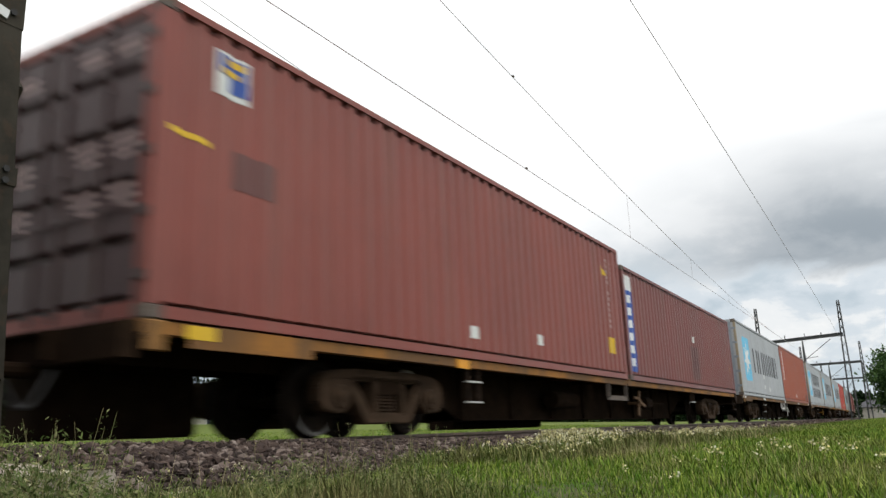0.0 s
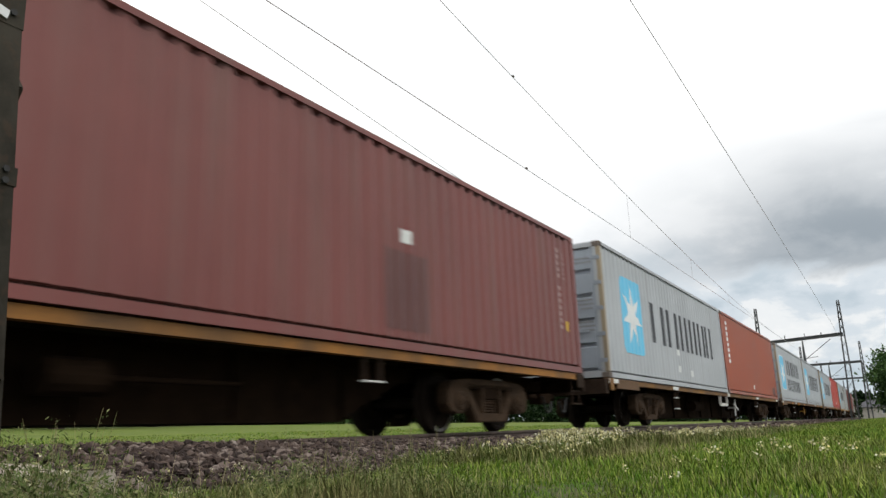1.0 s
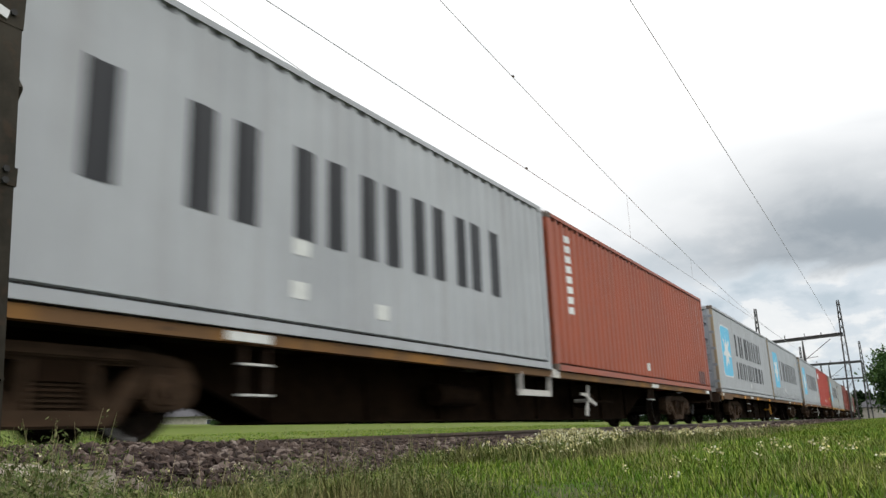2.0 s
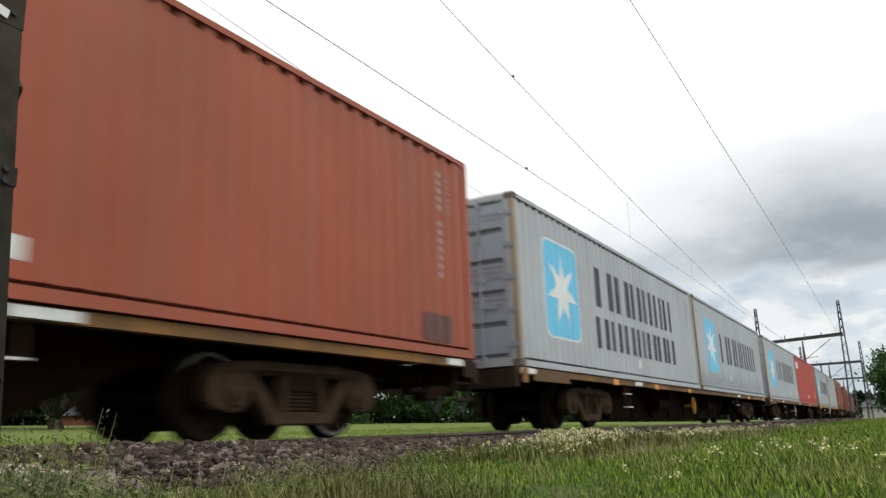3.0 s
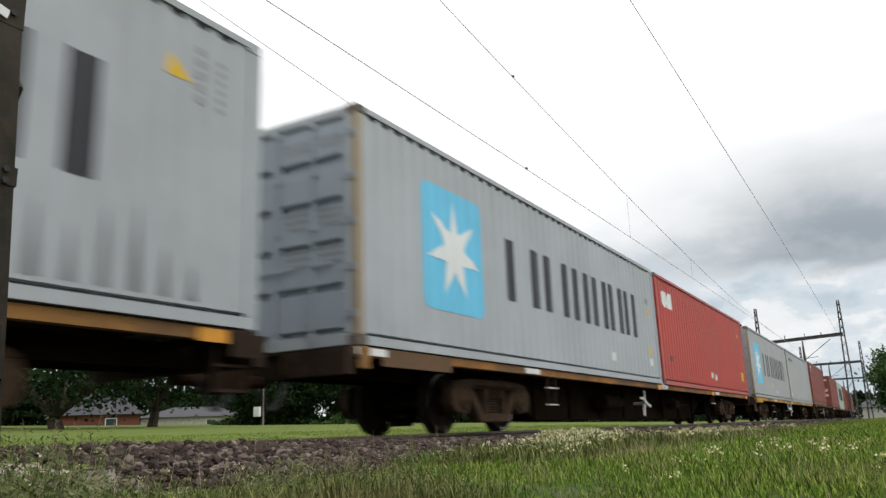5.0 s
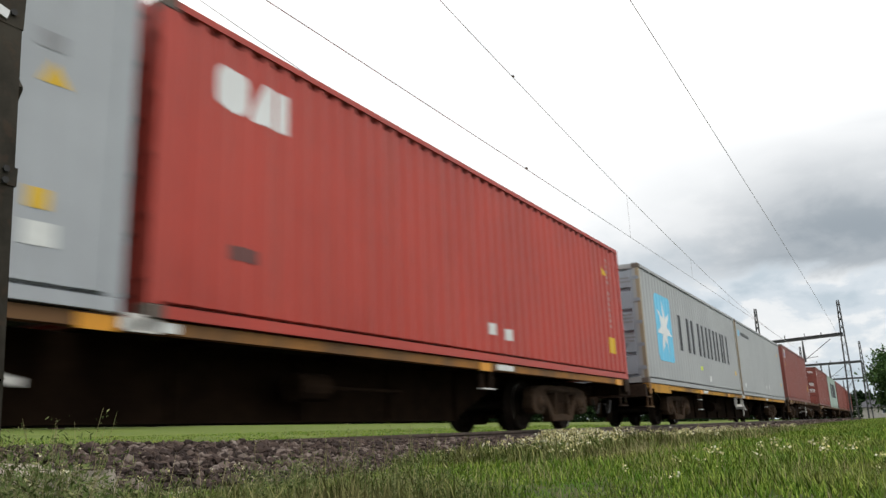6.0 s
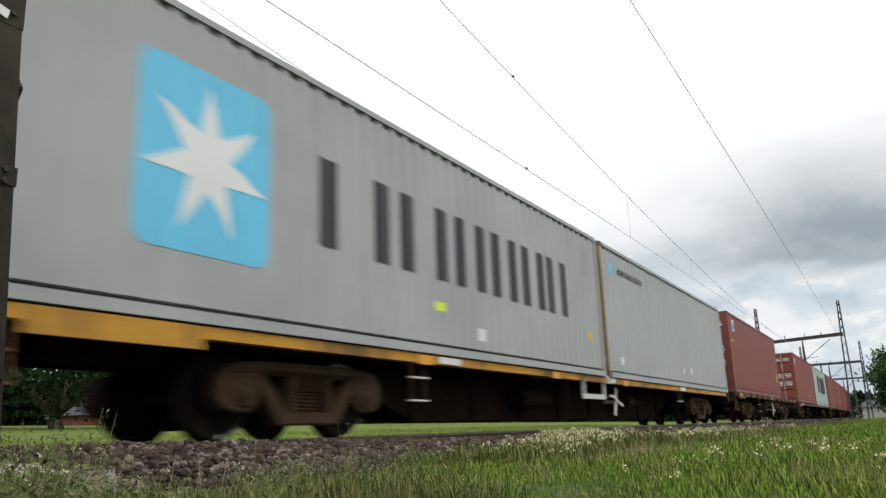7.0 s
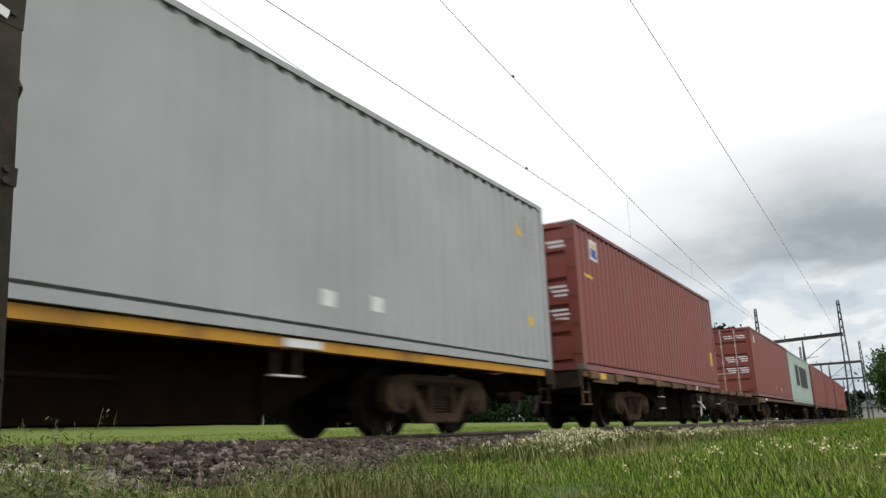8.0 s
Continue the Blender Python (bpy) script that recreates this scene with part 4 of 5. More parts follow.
wagon_thing(s7, ZONE, "bogie container flat wagon far down the train", "sill_brown", None, 0.0, joint=SECOND)
wagon_thing(s8, ZONE, "bogie container flat wagon at the end of the train", "sill_brown", None, 0.0, joint=SECOND)


# ------------------------------------------------------------------ ground, ballast, track
def ground_z(x, y):
    z = -0.27
    t = XC - 2.6 + line_x(y) - x
    if t > 0:
        z = -0.24 + 0.0345 * min(t, 130.0)
    return z


def make_ground():
    xs = sorted(set([-2500, -1200, -600, -300, -200, -138.7, -120, -100, -85, -70, -60, -50, -40, -32, -26, -21, -17, -14, -12, -10.5, -9.5, -8.7] + [round(-8.0 + 0.25 * i, 3) for i in range(48)] + [5, 7, 10, 15, 25, 50, 100, 200, 500, 1200, 2500]))
    ys = sorted(set([-600, -200, -80, -40, -20, -10, -5, -2] + [round(0.4 * i, 3) for i in range(60)] + [24 + 1.5 * i for i in range(40)] + [90, 100, 115, 130, 150, 180, 220, 300, 450, 700, 1200, 2500]))
    verts, faces = [], []
    for y in ys:
        for x in xs:
            near = 1.0 if -4.2 < x < 3 and 0 < y < 60 else 0.0
            z = ground_z(x, y) + near * 0.035 * noise.noise(Vector((x * 0.9, y * 0.9, 3.0)))
            verts.append((x, y, z))
    n = len(xs)
    for j in range(len(ys) - 1):
        for i in range(n - 1):
            k = j * n + i
            faces.append((k, k + 1, k + n + 1, k + n))
    tagged(new("ground", raw("ground", verts, faces, M["soil"], True)), "green grassy ground beside the railway line", "ground", kind="structure")


make_ground()

BED = [(-2.75, -0.34), (-2.0, -0.10), (-1.0, -0.085), (-0.5, -0.10), (0.5, -0.10), (0.75, -0.085), (1.15, -0.012), (1.5, -0.006), (1.74, -0.06), (2.38, -0.265), (2.6, -0.40)]


def bed_z(o, y):
    """Height of the ballast beside the centre line; the shoulder is lower further down the line."""
    low = 0.11 * min(max((y - 3.5) / 6.5, 0.0), 1.0) * min(max((o - 0.55) / 0.4, 0.0), 1.0) * min(max((2.3 - o) / 0.6, 0.0), 1.0)
    for (a, za), (b, zb) in zip(BED, BED[1:]):
        if a <= o <= b:
            return za + (zb - za) * (o - a) / (b - a) - low
    return -0.4


def make_bed():
    offs = np.linspace(-2.75, 2.6, 44)
    ys = np.concatenate([np.arange(-30, 30, 0.22), np.arange(30, 300, 2.5)])
    verts, faces = [], []
    for y in ys:
        for o in offs:
            z = bed_z(o, y) + 0.018 * noise.noise(Vector((o * 7, y * 7, 0))) - 0.02
            verts.append((XC + o + line_x(y), y, z))
    n = len(offs)
    for j in range(len(ys) - 1):
        for i in range(n - 1):
            k = j * n + i
            faces.append((k, k + 1, k + n + 1, k + n))
    tagged(new("ballast_bed", raw("ballast_bed", verts, faces, M["grit"])), "brown-grey crushed stone bed under the track", "ballast", kind="structure")


make_bed()


def make_stones():
    """Crushed stones on the shoulder, each one uneven."""
    rng = np.random.default_rng(4)
    t = (1 + 5 ** 0.5) / 2
    ico = np.array([(-1, t, 0), (1, t, 0), (-1, -t, 0), (1, -t, 0), (0, -1, t), (0, 1, t), (0, -1, -t), (0, 1, -t), (t, 0, -1), (t, 0, 1), (-t, 0, -1), (-t, 0, 1)]) / 1.9
    tri = np.array([(0, 11, 5), (0, 5, 1), (0, 1, 7), (0, 7, 10), (0, 10, 11), (1, 5, 9), (5, 11, 4), (11, 10, 2), (10, 7, 6), (7, 1, 8), (3, 9, 4), (3, 4, 2), (3, 2, 6), (3, 6, 8), (3, 8, 9), (4, 9, 5), (2, 4, 11), (6, 2, 10), (8, 6, 7), (9, 8, 1)])
    V, F = [], []
    count = 0
    for y0, y1, n, size in ((-25, 0.5, 9000, 0.040), (0.5, 9, 15000, 0.029), (9, 20, 8200, 0.034), (20, 60, 3800, 0.05), (60, 160, 1600, 0.09)):
        for _ in range(n):
            y = rng.uniform(y0, y1)
            o = rng.uniform(0.62, 2.5) if rng.random() < 0.86 else rng.uniform(-2.4, 0.5)
            s = size * rng.uniform(0.6, 1.45)
            p = ico * (1 + rng.uniform(-0.40, 0.34, (12, 1))) * np.array([1, rng.uniform(0.7, 1.3), rng.uniform(0.55, 0.95)]) * s
            a, b = rng.uniform(0, 6.28), rng.uniform(-0.6, 0.6)
            ca, sa, cb, sb = math.cos(a), math.sin(a), math.cos(b), math.sin(b)
            p = p @ np.array([[1, 0, 0], [0, cb, -sb], [0, sb, cb]]) @ np.array([[ca, -sa, 0], [sa, ca, 0], [0, 0, 1]])
            V.append(p + np.array([XC + o + line_x(y), y, bed_z(o, y) + s * rng.uniform(-0.35, 0.30)]))
            F.append(tri + count * 12)
            count += 1
    me = raw("ballast_stones", np.concatenate(V).tolist(), np.concatenate(F).tolist(), M["stone"])
    tagged(new("ballast_stones", me), "brown and grey crushed ballast stones along the rails", "ballast", kind="stuff")


make_stones()


def make_track():
    tr = tagged(new("railway_track"), "narrow-gauge rails on concrete sleepers in ballast", "track", kind="structure")
    for side in (-1, 1):
        prof = [(-0.032, 0.0), (0.032, 0.0), (0.034, -0.035), (0.008, -0.05), (0.008, -0.125), (0.055, -0.145), (-0.055, -0.145), (-0.008, -0.125), (-0.008, -0.05), (-0.034, -0.035)]
        ys = [-30 + 5 * i for i in range(70)]
        verts = [(XC + side * (GAUGE + 0.035) + line_x(y) + a, y, z) for y in ys for a, z in prof]
        n = len(prof)
        faces = [(j * n + i, j * n + (i + 1) % n, (j + 1) * n + (i + 1) % n, (j + 1) * n + i) for j in range(len(ys) - 1) for i in range(n)]
        part("rail", raw("rail", verts, faces, M["rail"]), None, tr, "brown rail with a worn head")
    bm = bmesh.new()
    prism(bm, [(-0.13, -0.30), (0.13, -0.30), (0.10, -0.125), (-0.10, -0.125)], -1.05, 1.05)
    me = mesh_of("sleeper", bm, M["concrete"])
    for i in range(175):
        y = -24 + i * 0.7
        part("sleeper", me, None, tr, at=pose(XC + line_x(y), y, 0))


make_track()


# ------------------------------------------------------------------ masts, portals, wires
def lattice_mast(x, y, height, base, top, material, label, foot=-0.27):
    """A square lattice mast of four angle legs, tapering, laced on all faces."""
    t = tagged(new("lattice_mast"), label, "catenary mast", "masts along the line")
    t.matrix_basis = pose(x, y, foot)

    def corner(z, sx, sy):
        h = (base + (top - base) * z / height) / 2
        return Vector((sx * h, sy * h, z))

    leg_w = 0.105 if material == "mast" else 0.085
    for sx in (-1, 1):
        for sy in (-1, 1):
            bm = bmesh.new()
            p, q = corner(0, sx, sy), corner(height, sx, sy)
            for w, h, dx, dy in ((leg_w, 0.012, -sx * leg_w / 2, 0), (0.012, leg_w, 0, -sy * leg_w / 2)):
                v = []
                for c in (p, q):
                    o = c + Vector((dx, dy, 0))
                    v += [bm.verts.new(o + Vector((i * w / 2, j * h / 2, 0))) for i, j in ((-1, -1), (1, -1), (1, 1), (-1, 1))]
                for f in ((3, 2, 1, 0), (4, 5, 6, 7), (0, 1, 5, 4), (1, 2, 6, 5), (2, 3, 7, 6), (3, 0, 4, 7)):
                    bm.faces.new([v[i] for i in f])
            part("leg", bm, M[material], t)
    for k in range(4):
        bm = bmesh.new()
        a, b = ((-1, -1), (1, -1), (1, 1), (-1, 1))[k], ((1, -1), (1, 1), (-1, 1), (-1, -1))[k]
        z, flip = 0.5, False
        while z < height - 0.2:
            step = 0.55 + 0.55 * (1 - z / height)
            p, q = corner(z, *(a if flip else b)), corner(min(z + step, height), *(b if flip else a))
            bar(bm, p * 0.985 + Vector((0, 0, 0.015 * p.z)), q * 0.985 + Vector((0, 0, 0.015 * q.z)), 0.055 if material == "mast" else 0.05, 0.012 if material == "mast" else 0.02)
            z += step
            flip = not flip
        part("lacing", bm, M[material], t)["kind"] = "stuff"
    bm = bmesh.new()
    box(bm, -base * 0.62, base * 0.62, -base * 0.62, base * 0.62, -0.25, 0.10)
    part("footing", bm, M["concrete"], t)
    return t


near = lattice_mast(-3.0, 1.115, 10.2, 0.80, 0.24, "mast", "olive-grey lattice mast with bolted splice plates, close by")
# bolted splice plates on the leg beside the line
for zc, hgt in ((0.95 + 0.27, 0.07), (1.66 + 0.27, 0.26)):
    hw = (0.80 + (0.24 - 0.80) * zc / 10.2) / 2
    bm = bmesh.new()
    box(bm, hw - 0.125, hw + 0.008, hw + 0.006, hw + 0.010, zc - hgt / 2, zc + hgt / 2)
    box(bm, hw + 0.006, hw + 0.012, hw - 0.125, hw + 0.010, zc - hgt / 2, zc + hgt / 2)
    pl = part("splice_plate", bm, M["mast"], near)
    for dz in (-0.3, 0.3):
        bm = bmesh.new()
        tube(bm, (hw + 0.011, hw - 0.035, zc + dz * hgt), (hw + 0.022, hw - 0.035, zc + dz * hgt), 0.013, 6)
        part("bolt", bm, M["hose"], pl)


bm = bmesh.new()
box(bm, hw + 0.013, hw + 0.018, hw - 0.13, hw - 0.052, 1.825, 1.862)
bmesh.ops.rotate(bm, verts=bm.verts, cent=(hw, hw - 0.09, 1.84), matrix=Matrix.Rotation(radians(-14), 3, "X"))
part("number_plate", bm, M["white"], near, "small white plate")


def portal_beam(p, q, depth, label, hangers=()):
    """A girder between two masts, with its hangers."""
    t = tagged(new("portal_beam"), label, "catenary beam", "beams over the line")
    p, q = Vector(p), Vector(q)
    # a rolled girder with an upper and a lower flange
    bm = bmesh.new()
    bar(bm, p, q, 0.05, depth - 0.04)
    part("web", bm, M["far_mast"], t)
    for dz in (-depth / 2, depth / 2):
        bm = bmesh.new()
        bar(bm, p + Vector((0, 0, dz)), q + Vector((0, 0, dz)), 0.22, 0.035)
        part("flange", bm, M["far_mast"], t)
    for x, drop in hangers:
        f = (x - p.x) / (q.x - p.x)
        a = p.lerp(q, f)
        bm = bmesh.new()
        tube(bm, a, a - Vector((0, 0, drop)), 0.05, 8, 0.13)
        bar(bm, a - Vector((0, 0, drop * 0.92)), a - Vector((-2.3, 0, drop * 0.1)), 0.05, 0.05)
        bar(bm, a - Vector((0, 0, drop * 0.85)), a - Vector((-1.1, 0, drop * 0.80)), 0.05, 0.05)
        part("hanger", bm, M["far_mast"], t)
        for k in (0.25, 1.6, -1.4):
            bm = bmesh.new()
            for j in range(5):
                tube(bm, a + Vector((k, 0, 0.15 + j * 0.06)), a + Vector((k, 0, 0.18 + j * 0.06)), 0.06, 8)
            part("insulator", bm, M["far_mast"], t)
    return t


FAR = "dark steel lattice mast of a catenary portal further down the line"
lattice_mast(-3.85, 75.2, 10.35, 0.66, 0.22, "far_mast", FAR)
lattice_mast(-10.95, 77.0, 10.6, 0.66, 0.22, "far_mast", FAR, -0.3)
portal_beam((-10.95, 77.0, 7.02), (-3.85, 75.2, 7.12), 0.26, "dark steel portal beam across the track", ((-7.2, 2.1),))
lattice_mast(-4.2, 117.0, 10.2, 0.66, 0.22, "far_mast", FAR)
lattice_mast(-11.6, 118.0, 10.2, 0.66, 0.22, "far_mast", FAR, -0.3)
portal_beam((-11.6, 118.0, 7.25), (-4.2, 117.0, 7.25), 0.28, "dark steel portal beam across the track", ((-8.3, 2.0),))
lattice_mast(-5.9, 165.0, 10.2, 0.66, 0.22, "far_mast", FAR)
lattice_mast(-13.0, 165.0, 10.2, 0.66, 0.22, "far_mast", FAR, -0.3)
portal_beam((-13.0, 165.0, 7.2), (-5.9, 165.0, 7.2), 0.30, "dark steel portal beam across the track", ((-9.6, 2.0),))


def wire(name, pts, r, label, group="overhead wires"):
    cu = bpy.data.curves.new(name, "CURVE")
    cu.dimensions = "3D"
    sp = cu.splines.new("POLY")
    sp.points.add(len(pts) - 1)
    for p, c in zip(sp.points, pts):
        p.co = (*c, 1)
    cu.bevel_depth, cu.bevel_resolution = r, 1
    tmp = bpy.data.objects.new(name, cu)
    me = bpy.data.meshes.new_from_object(tmp)
    bpy.data.objects.remove(tmp)
    me.materials.clear()
    me.materials.append(M["wire"])
    return tagged(new(name, me), label, "overhead wire", group)


def messenger_z(y):
    if y <= 55.3:
        return 5.345 + 0.00114 * (y - 55.3) ** 2
    return 5.345 + 0.0036 * (y - 55.3) ** 2


WY = [-40 + 4 * i for i in range(30)]
wire("contact_wire", [(XC + line_x(y), y, 5.36) for y in range(-40, 170, 5)], 0.0078, "dark contact wire over the track")
wire("messenger_wire", [(XC + line_x(y), y, messenger_z(y)) for y in WY if y <= 78], 0.0078, "sagging messenger wire over the track")
wire("feeder_wire", [(-3.2 - 0.0000115 * max(y, 0) ** 2 * 10, y, 7.84 - 0.0248 * y) for y in (-40, -10, 0, 15, 30, 45, 60, 75.2)], 0.0085, "feeder wire along the mast tops")
wire("far_wire", [(-9.1, y, 7.15 - 0.0915 * (y - 7.9) + 0.0006 * (y - 7.9) ** 2) for y in (-30, -10, 0, 5, 8, 12, 16, 22, 30, 40, 55)], 0.0075, "thin wire beyond the track")
for y in (21.6, 29.5, 37.0, 44.0):
    me_z = messenger_z(y)
    wire("dropper", [(XC + line_x(y), y, 5.36), (XC + line_x(y), y, me_z)], 0.004, "thin dropper between the wires", "droppers")
for x, y, z in ((XC, 14.2, 5.36), (XC, 13.8, messenger_z(13.8))):
    bm = bmesh.new()
    box(bm, x - 0.015, x + 0.015, y - 0.03, y + 0.03, z - 0.02, z + 0.02)
    tagged(new("wire_clamp", mesh_of("wire_clamp", bm, M["cast"])), "small clamp on an overhead wire", "wire clamp")

# concrete footing beside the near mast, half overgrown
bm = bmesh.new()
prism(bm, [(0.35, -0.5), (1.86, -0.5), (1.80, -0.045), (0.35, -0.03)], -3.75, -2.44)
bmesh.ops.subdivide_edges(bm, edges=bm.edges[:], cuts=14, use_grid_fill=True)
for v in bm.verts:
    q = v.co * 3.2
    v.co.z -= 0.045 * max(0.0, (v.co.x + 3.05) / 0.61)
    v.co += Vector((noise.noise(q), noise.noise(q + Vector((9, 0, 0))), 0.55 * noise.noise(q + Vector((0, 9, 0))))) * 0.075
tagged(new("concrete_footing", mesh_of("concrete_footing", bm, M["mossy"])), "weathered concrete footing half covered by grass", "footing", kind="structure")


# ------------------------------------------------------------------ distance: houses, trees, pole
def house(x, y, w, d, wall, roof, turn, material, label, sunk=1.3):
    z = ground_z(x, y)
    h = tagged(new("house"), label, "house", "houses beyond the field")
    h.matrix_basis = pose(x, y, z - sunk, 0, 0, turn)
    bm = bmesh.new()
    box(bm, -w / 2, w / 2, -d / 2, d / 2, 0, wall)
    part("wall", bm, M[material], h)
    bm = bmesh.new()
    e = 0.5
    a = [bm.verts.new(p) for p in ((-w / 2 - e, -d / 2 - e, wall), (w / 2 + e, -d / 2 - e, wall), (w / 2 + e, d / 2 + e, wall), (-w / 2 - e, d / 2 + e, wall))]
    r = [bm.verts.new((-w / 2 + d / 2, 0, wall + roof)), bm.verts.new((w / 2 - d / 2, 0, wall + roof))]
    for f in ((a[0], a[1], r[1], r[0]), (a[2], a[3], r[0], r[1]), (a[1], a[2], r[1]), (a[3], a[0], r[0]), (a[3], a[2], a[1], a[0])):
        bm.faces.new(f)
    part("roof", bm, M["roof"], h, "grey hipped roof")
    for k in (0.18,):
        bm = bmesh.new()
        box(bm, k * w - 0.7, k * w + 0.7, -d / 2 - 0.05, -d / 2 + 0.02, wall * 0.38, wall * 0.82)
        win = part("window", bm, M["white"], h, "white window frame")
        bm = bmesh.new()
        box(bm, k * w - 0.6, k * w + 0.6, -d / 2 - 0.07, -d / 2 - 0.052, wall * 0.42, wall * 0.78)
        part("pane", bm, M["glass"], win)
    return h


def on_field(dx, dy, dist):
    n = math.hypot(dx, dy)
    return dx / n * dist, dy / n * dist


hx, hy = on_field(-0.813, 0.582, 112)
house(hx, hy, 10.5, 8, 2.5, 4.4, 52, "brick", "red brick house with a grey hipped roof beyond the field")
hx, hy = on_field(-0.745, 0.668, 122)
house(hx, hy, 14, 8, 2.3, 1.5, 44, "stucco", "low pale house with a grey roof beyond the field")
hx, hy = on_field(-0.10, 0.995, 260)
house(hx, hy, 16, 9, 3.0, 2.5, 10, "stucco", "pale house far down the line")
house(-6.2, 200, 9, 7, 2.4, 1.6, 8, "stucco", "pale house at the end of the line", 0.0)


def tree(x, y, height, crown_r, crown_low, leaf, label, n=5200, leaf_size=0.28, seed=1, squash=0.75, z=None):
    rng = np.random.default_rng(seed)
    z = ground_z(x, y) if z is None else z
    t = tagged(new("tree"), label, "tree", "trees in the distance")
    t.matrix_basis = pose(x, y, z)
    bm = bmesh.new()
    tr = height * 0.028 + 0.06
    lean = Vector((rng.uniform(-0.3, 0.3), rng.uniform(-0.3, 0.3), 0))
    fork = Vector((0, 0, max(crown_low, 0.8))) + lean
    tube(bm, (0, 0, -0.3), fork, tr * 1.35, 10, tr)
    tips = []
    for k in range(9):
        a = k * 2.4 + rng.uniform(-0.4, 0.4)
        r = crown_r * rng.uniform(0.35, 0.75)
        tip = Vector((math.cos(a) * r, math.sin(a) * r, crown_low + (height - crown_low) * rng.uniform(0.3, 0.9)))
        mid = fork.lerp(tip, 0.5) + Vector((0, 0, 0.3))
        tube(bm, fork, mid, tr * 0.55, 7, tr * 0.36)
        tube(bm, mid, tip, tr * 0.36, 6, tr * 0.10)
        tips += [mid, tip]
    part("trunk", bm, M["bark"], t)
    # leaf clumps about the limbs and through the crown
    cz = (height + crown_low) / 2
    hz = (height - crown_low) / 2
    centres = []
    for k in range(46):
        v = rng.normal(size=3)
        v /= np.linalg.norm(v)
        v *= rng.uniform(0.45, 1.0) ** 0.6
        centres.append((v[0] * crown_r, v[1] * crown_r, cz + v[2] * hz))
    centres += [tuple(p) for p in tips]
    centres = np.array(centres)
    c = centres[rng.integers(0, len(centres), n)]
    p = c + rng.normal(size=(n, 3)) * np.array([crown_r, crown_r, hz * squash]) * 0.17
    a, b = rng.normal(size=(n, 3)), rng.normal(size=(n, 3))
    a /= np.linalg.norm(a, axis=1)[:, None]
    b -= (a * b).sum(1)[:, None] * a
    b /= np.linalg.norm(b, axis=1)[:, None]
    s = leaf_size * rng.uniform(0.6, 1.4, (n, 1))
    V = np.stack([p - a * s, p + b * s * 0.55, p + a * s, p - b * s * 0.55], 1).reshape(-1, 3)
    F = np.arange(4 * n).reshape(n, 4)
    part("crown", raw("crown", V.tolist(), F.tolist(), M[leaf]), None, t)
    return t


bx, by = on_field(-0.836, 0.549, 62)
tree(bx, by, 13.5, 10.5, 0.8, "leaf_dark", "large dark spreading tree before a brick house", 9500, 0.20, 3)
bx, by = on_field(-0.776, 0.630, 74)
tree(bx, by, 11, 7.0, 1.3, "leaf_dark", "dark leafy tree before a brick house", 7000, 0.19, 5)
for q, (ddx, dist, hgt, rad) in enumerate(((-0.885, 75, 12, 8), (-0.93, 80, 12, 9), (-0.86, 118, 6, 6), (-0.80, 135, 6.5, 6), (-0.745, 142, 6, 6), (-0.70, 128, 8, 6))):
    bx, by = on_field(ddx, math.sqrt(1 - ddx * ddx), dist)
    tree(bx, by, hgt, rad, 0.5, "leaf_dark", "dark leafy tree behind the houses", 6500, 0.34, 60 + q)
bx, by = on_field(-0.69, 0.724, 92)
tree(bx, by, 7.5, 4.6, 0.4, "leaf_dark", "round dark green garden tree beyond the field", 14000, 0.19, 7)
bx, by = on_field(-0.655, 0.756, 96)
tree(bx, by, 9.0, 4.4, 0.4, "leaf_dark", "dense dark green tree beyond the field", 14000, 0.2, 8)
bx, by = on_field(-0.60, 0.80, 100)
tree(bx, by, 8.0, 5.2, 0.3, "leaf_dark", "dense dark green tree beyond the field", 14000, 0.2, 9)
bx, by = on_field(-0.53, 0.848, 106)
tree(bx, by, 6.0, 5.2, 0.2, "leaf", "low green tree beyond the field", 12000, 0.21, 10)
for q, (ddx, dist, hgt, rad) in enumerate(((-0.46, 120, 7, 6), (-0.38, 130, 6.5, 6), (-0.30, 138, 7, 6.5), (-0.235, 150, 8, 6))):
    bx, by = on_field(ddx, math.sqrt(1 - ddx * ddx), dist)
    tree(bx, by, hgt, rad, 0.3, "leaf_dark", "dark tree at the far edge of the field", 10000, 0.28, 20 + q)
tree(-25.5, 138.0, 15.5, 4.2, 6.5, "leaf_dark", "tall tree behind the train", 4200, 0.42, 31)
tree(0.9, 124.0, 10.0, 4.6, 0.5, "leaf", "green tree beside the line", 16000, 0.24, 33, z=-0.27)
tree(4.5, 136.0, 13.0, 5.0, 0.5, "leaf_dark", "dark green tree beside the line", 12000, 0.28, 34, z=-0.27)
for q, (x, y, hgt, rad) in enumerate(((-4.0, 250, 3.6, 5), (-14, 260, 8, 7), (-22, 240, 8, 7), (6, 250, 9, 8), (16, 220, 10, 8))):
    tree(x, y, hgt, rad, 0.3, "leaf_dark", "dark tree at the end of the line", 2600, 0.7, 40 + q, z=-0.27)

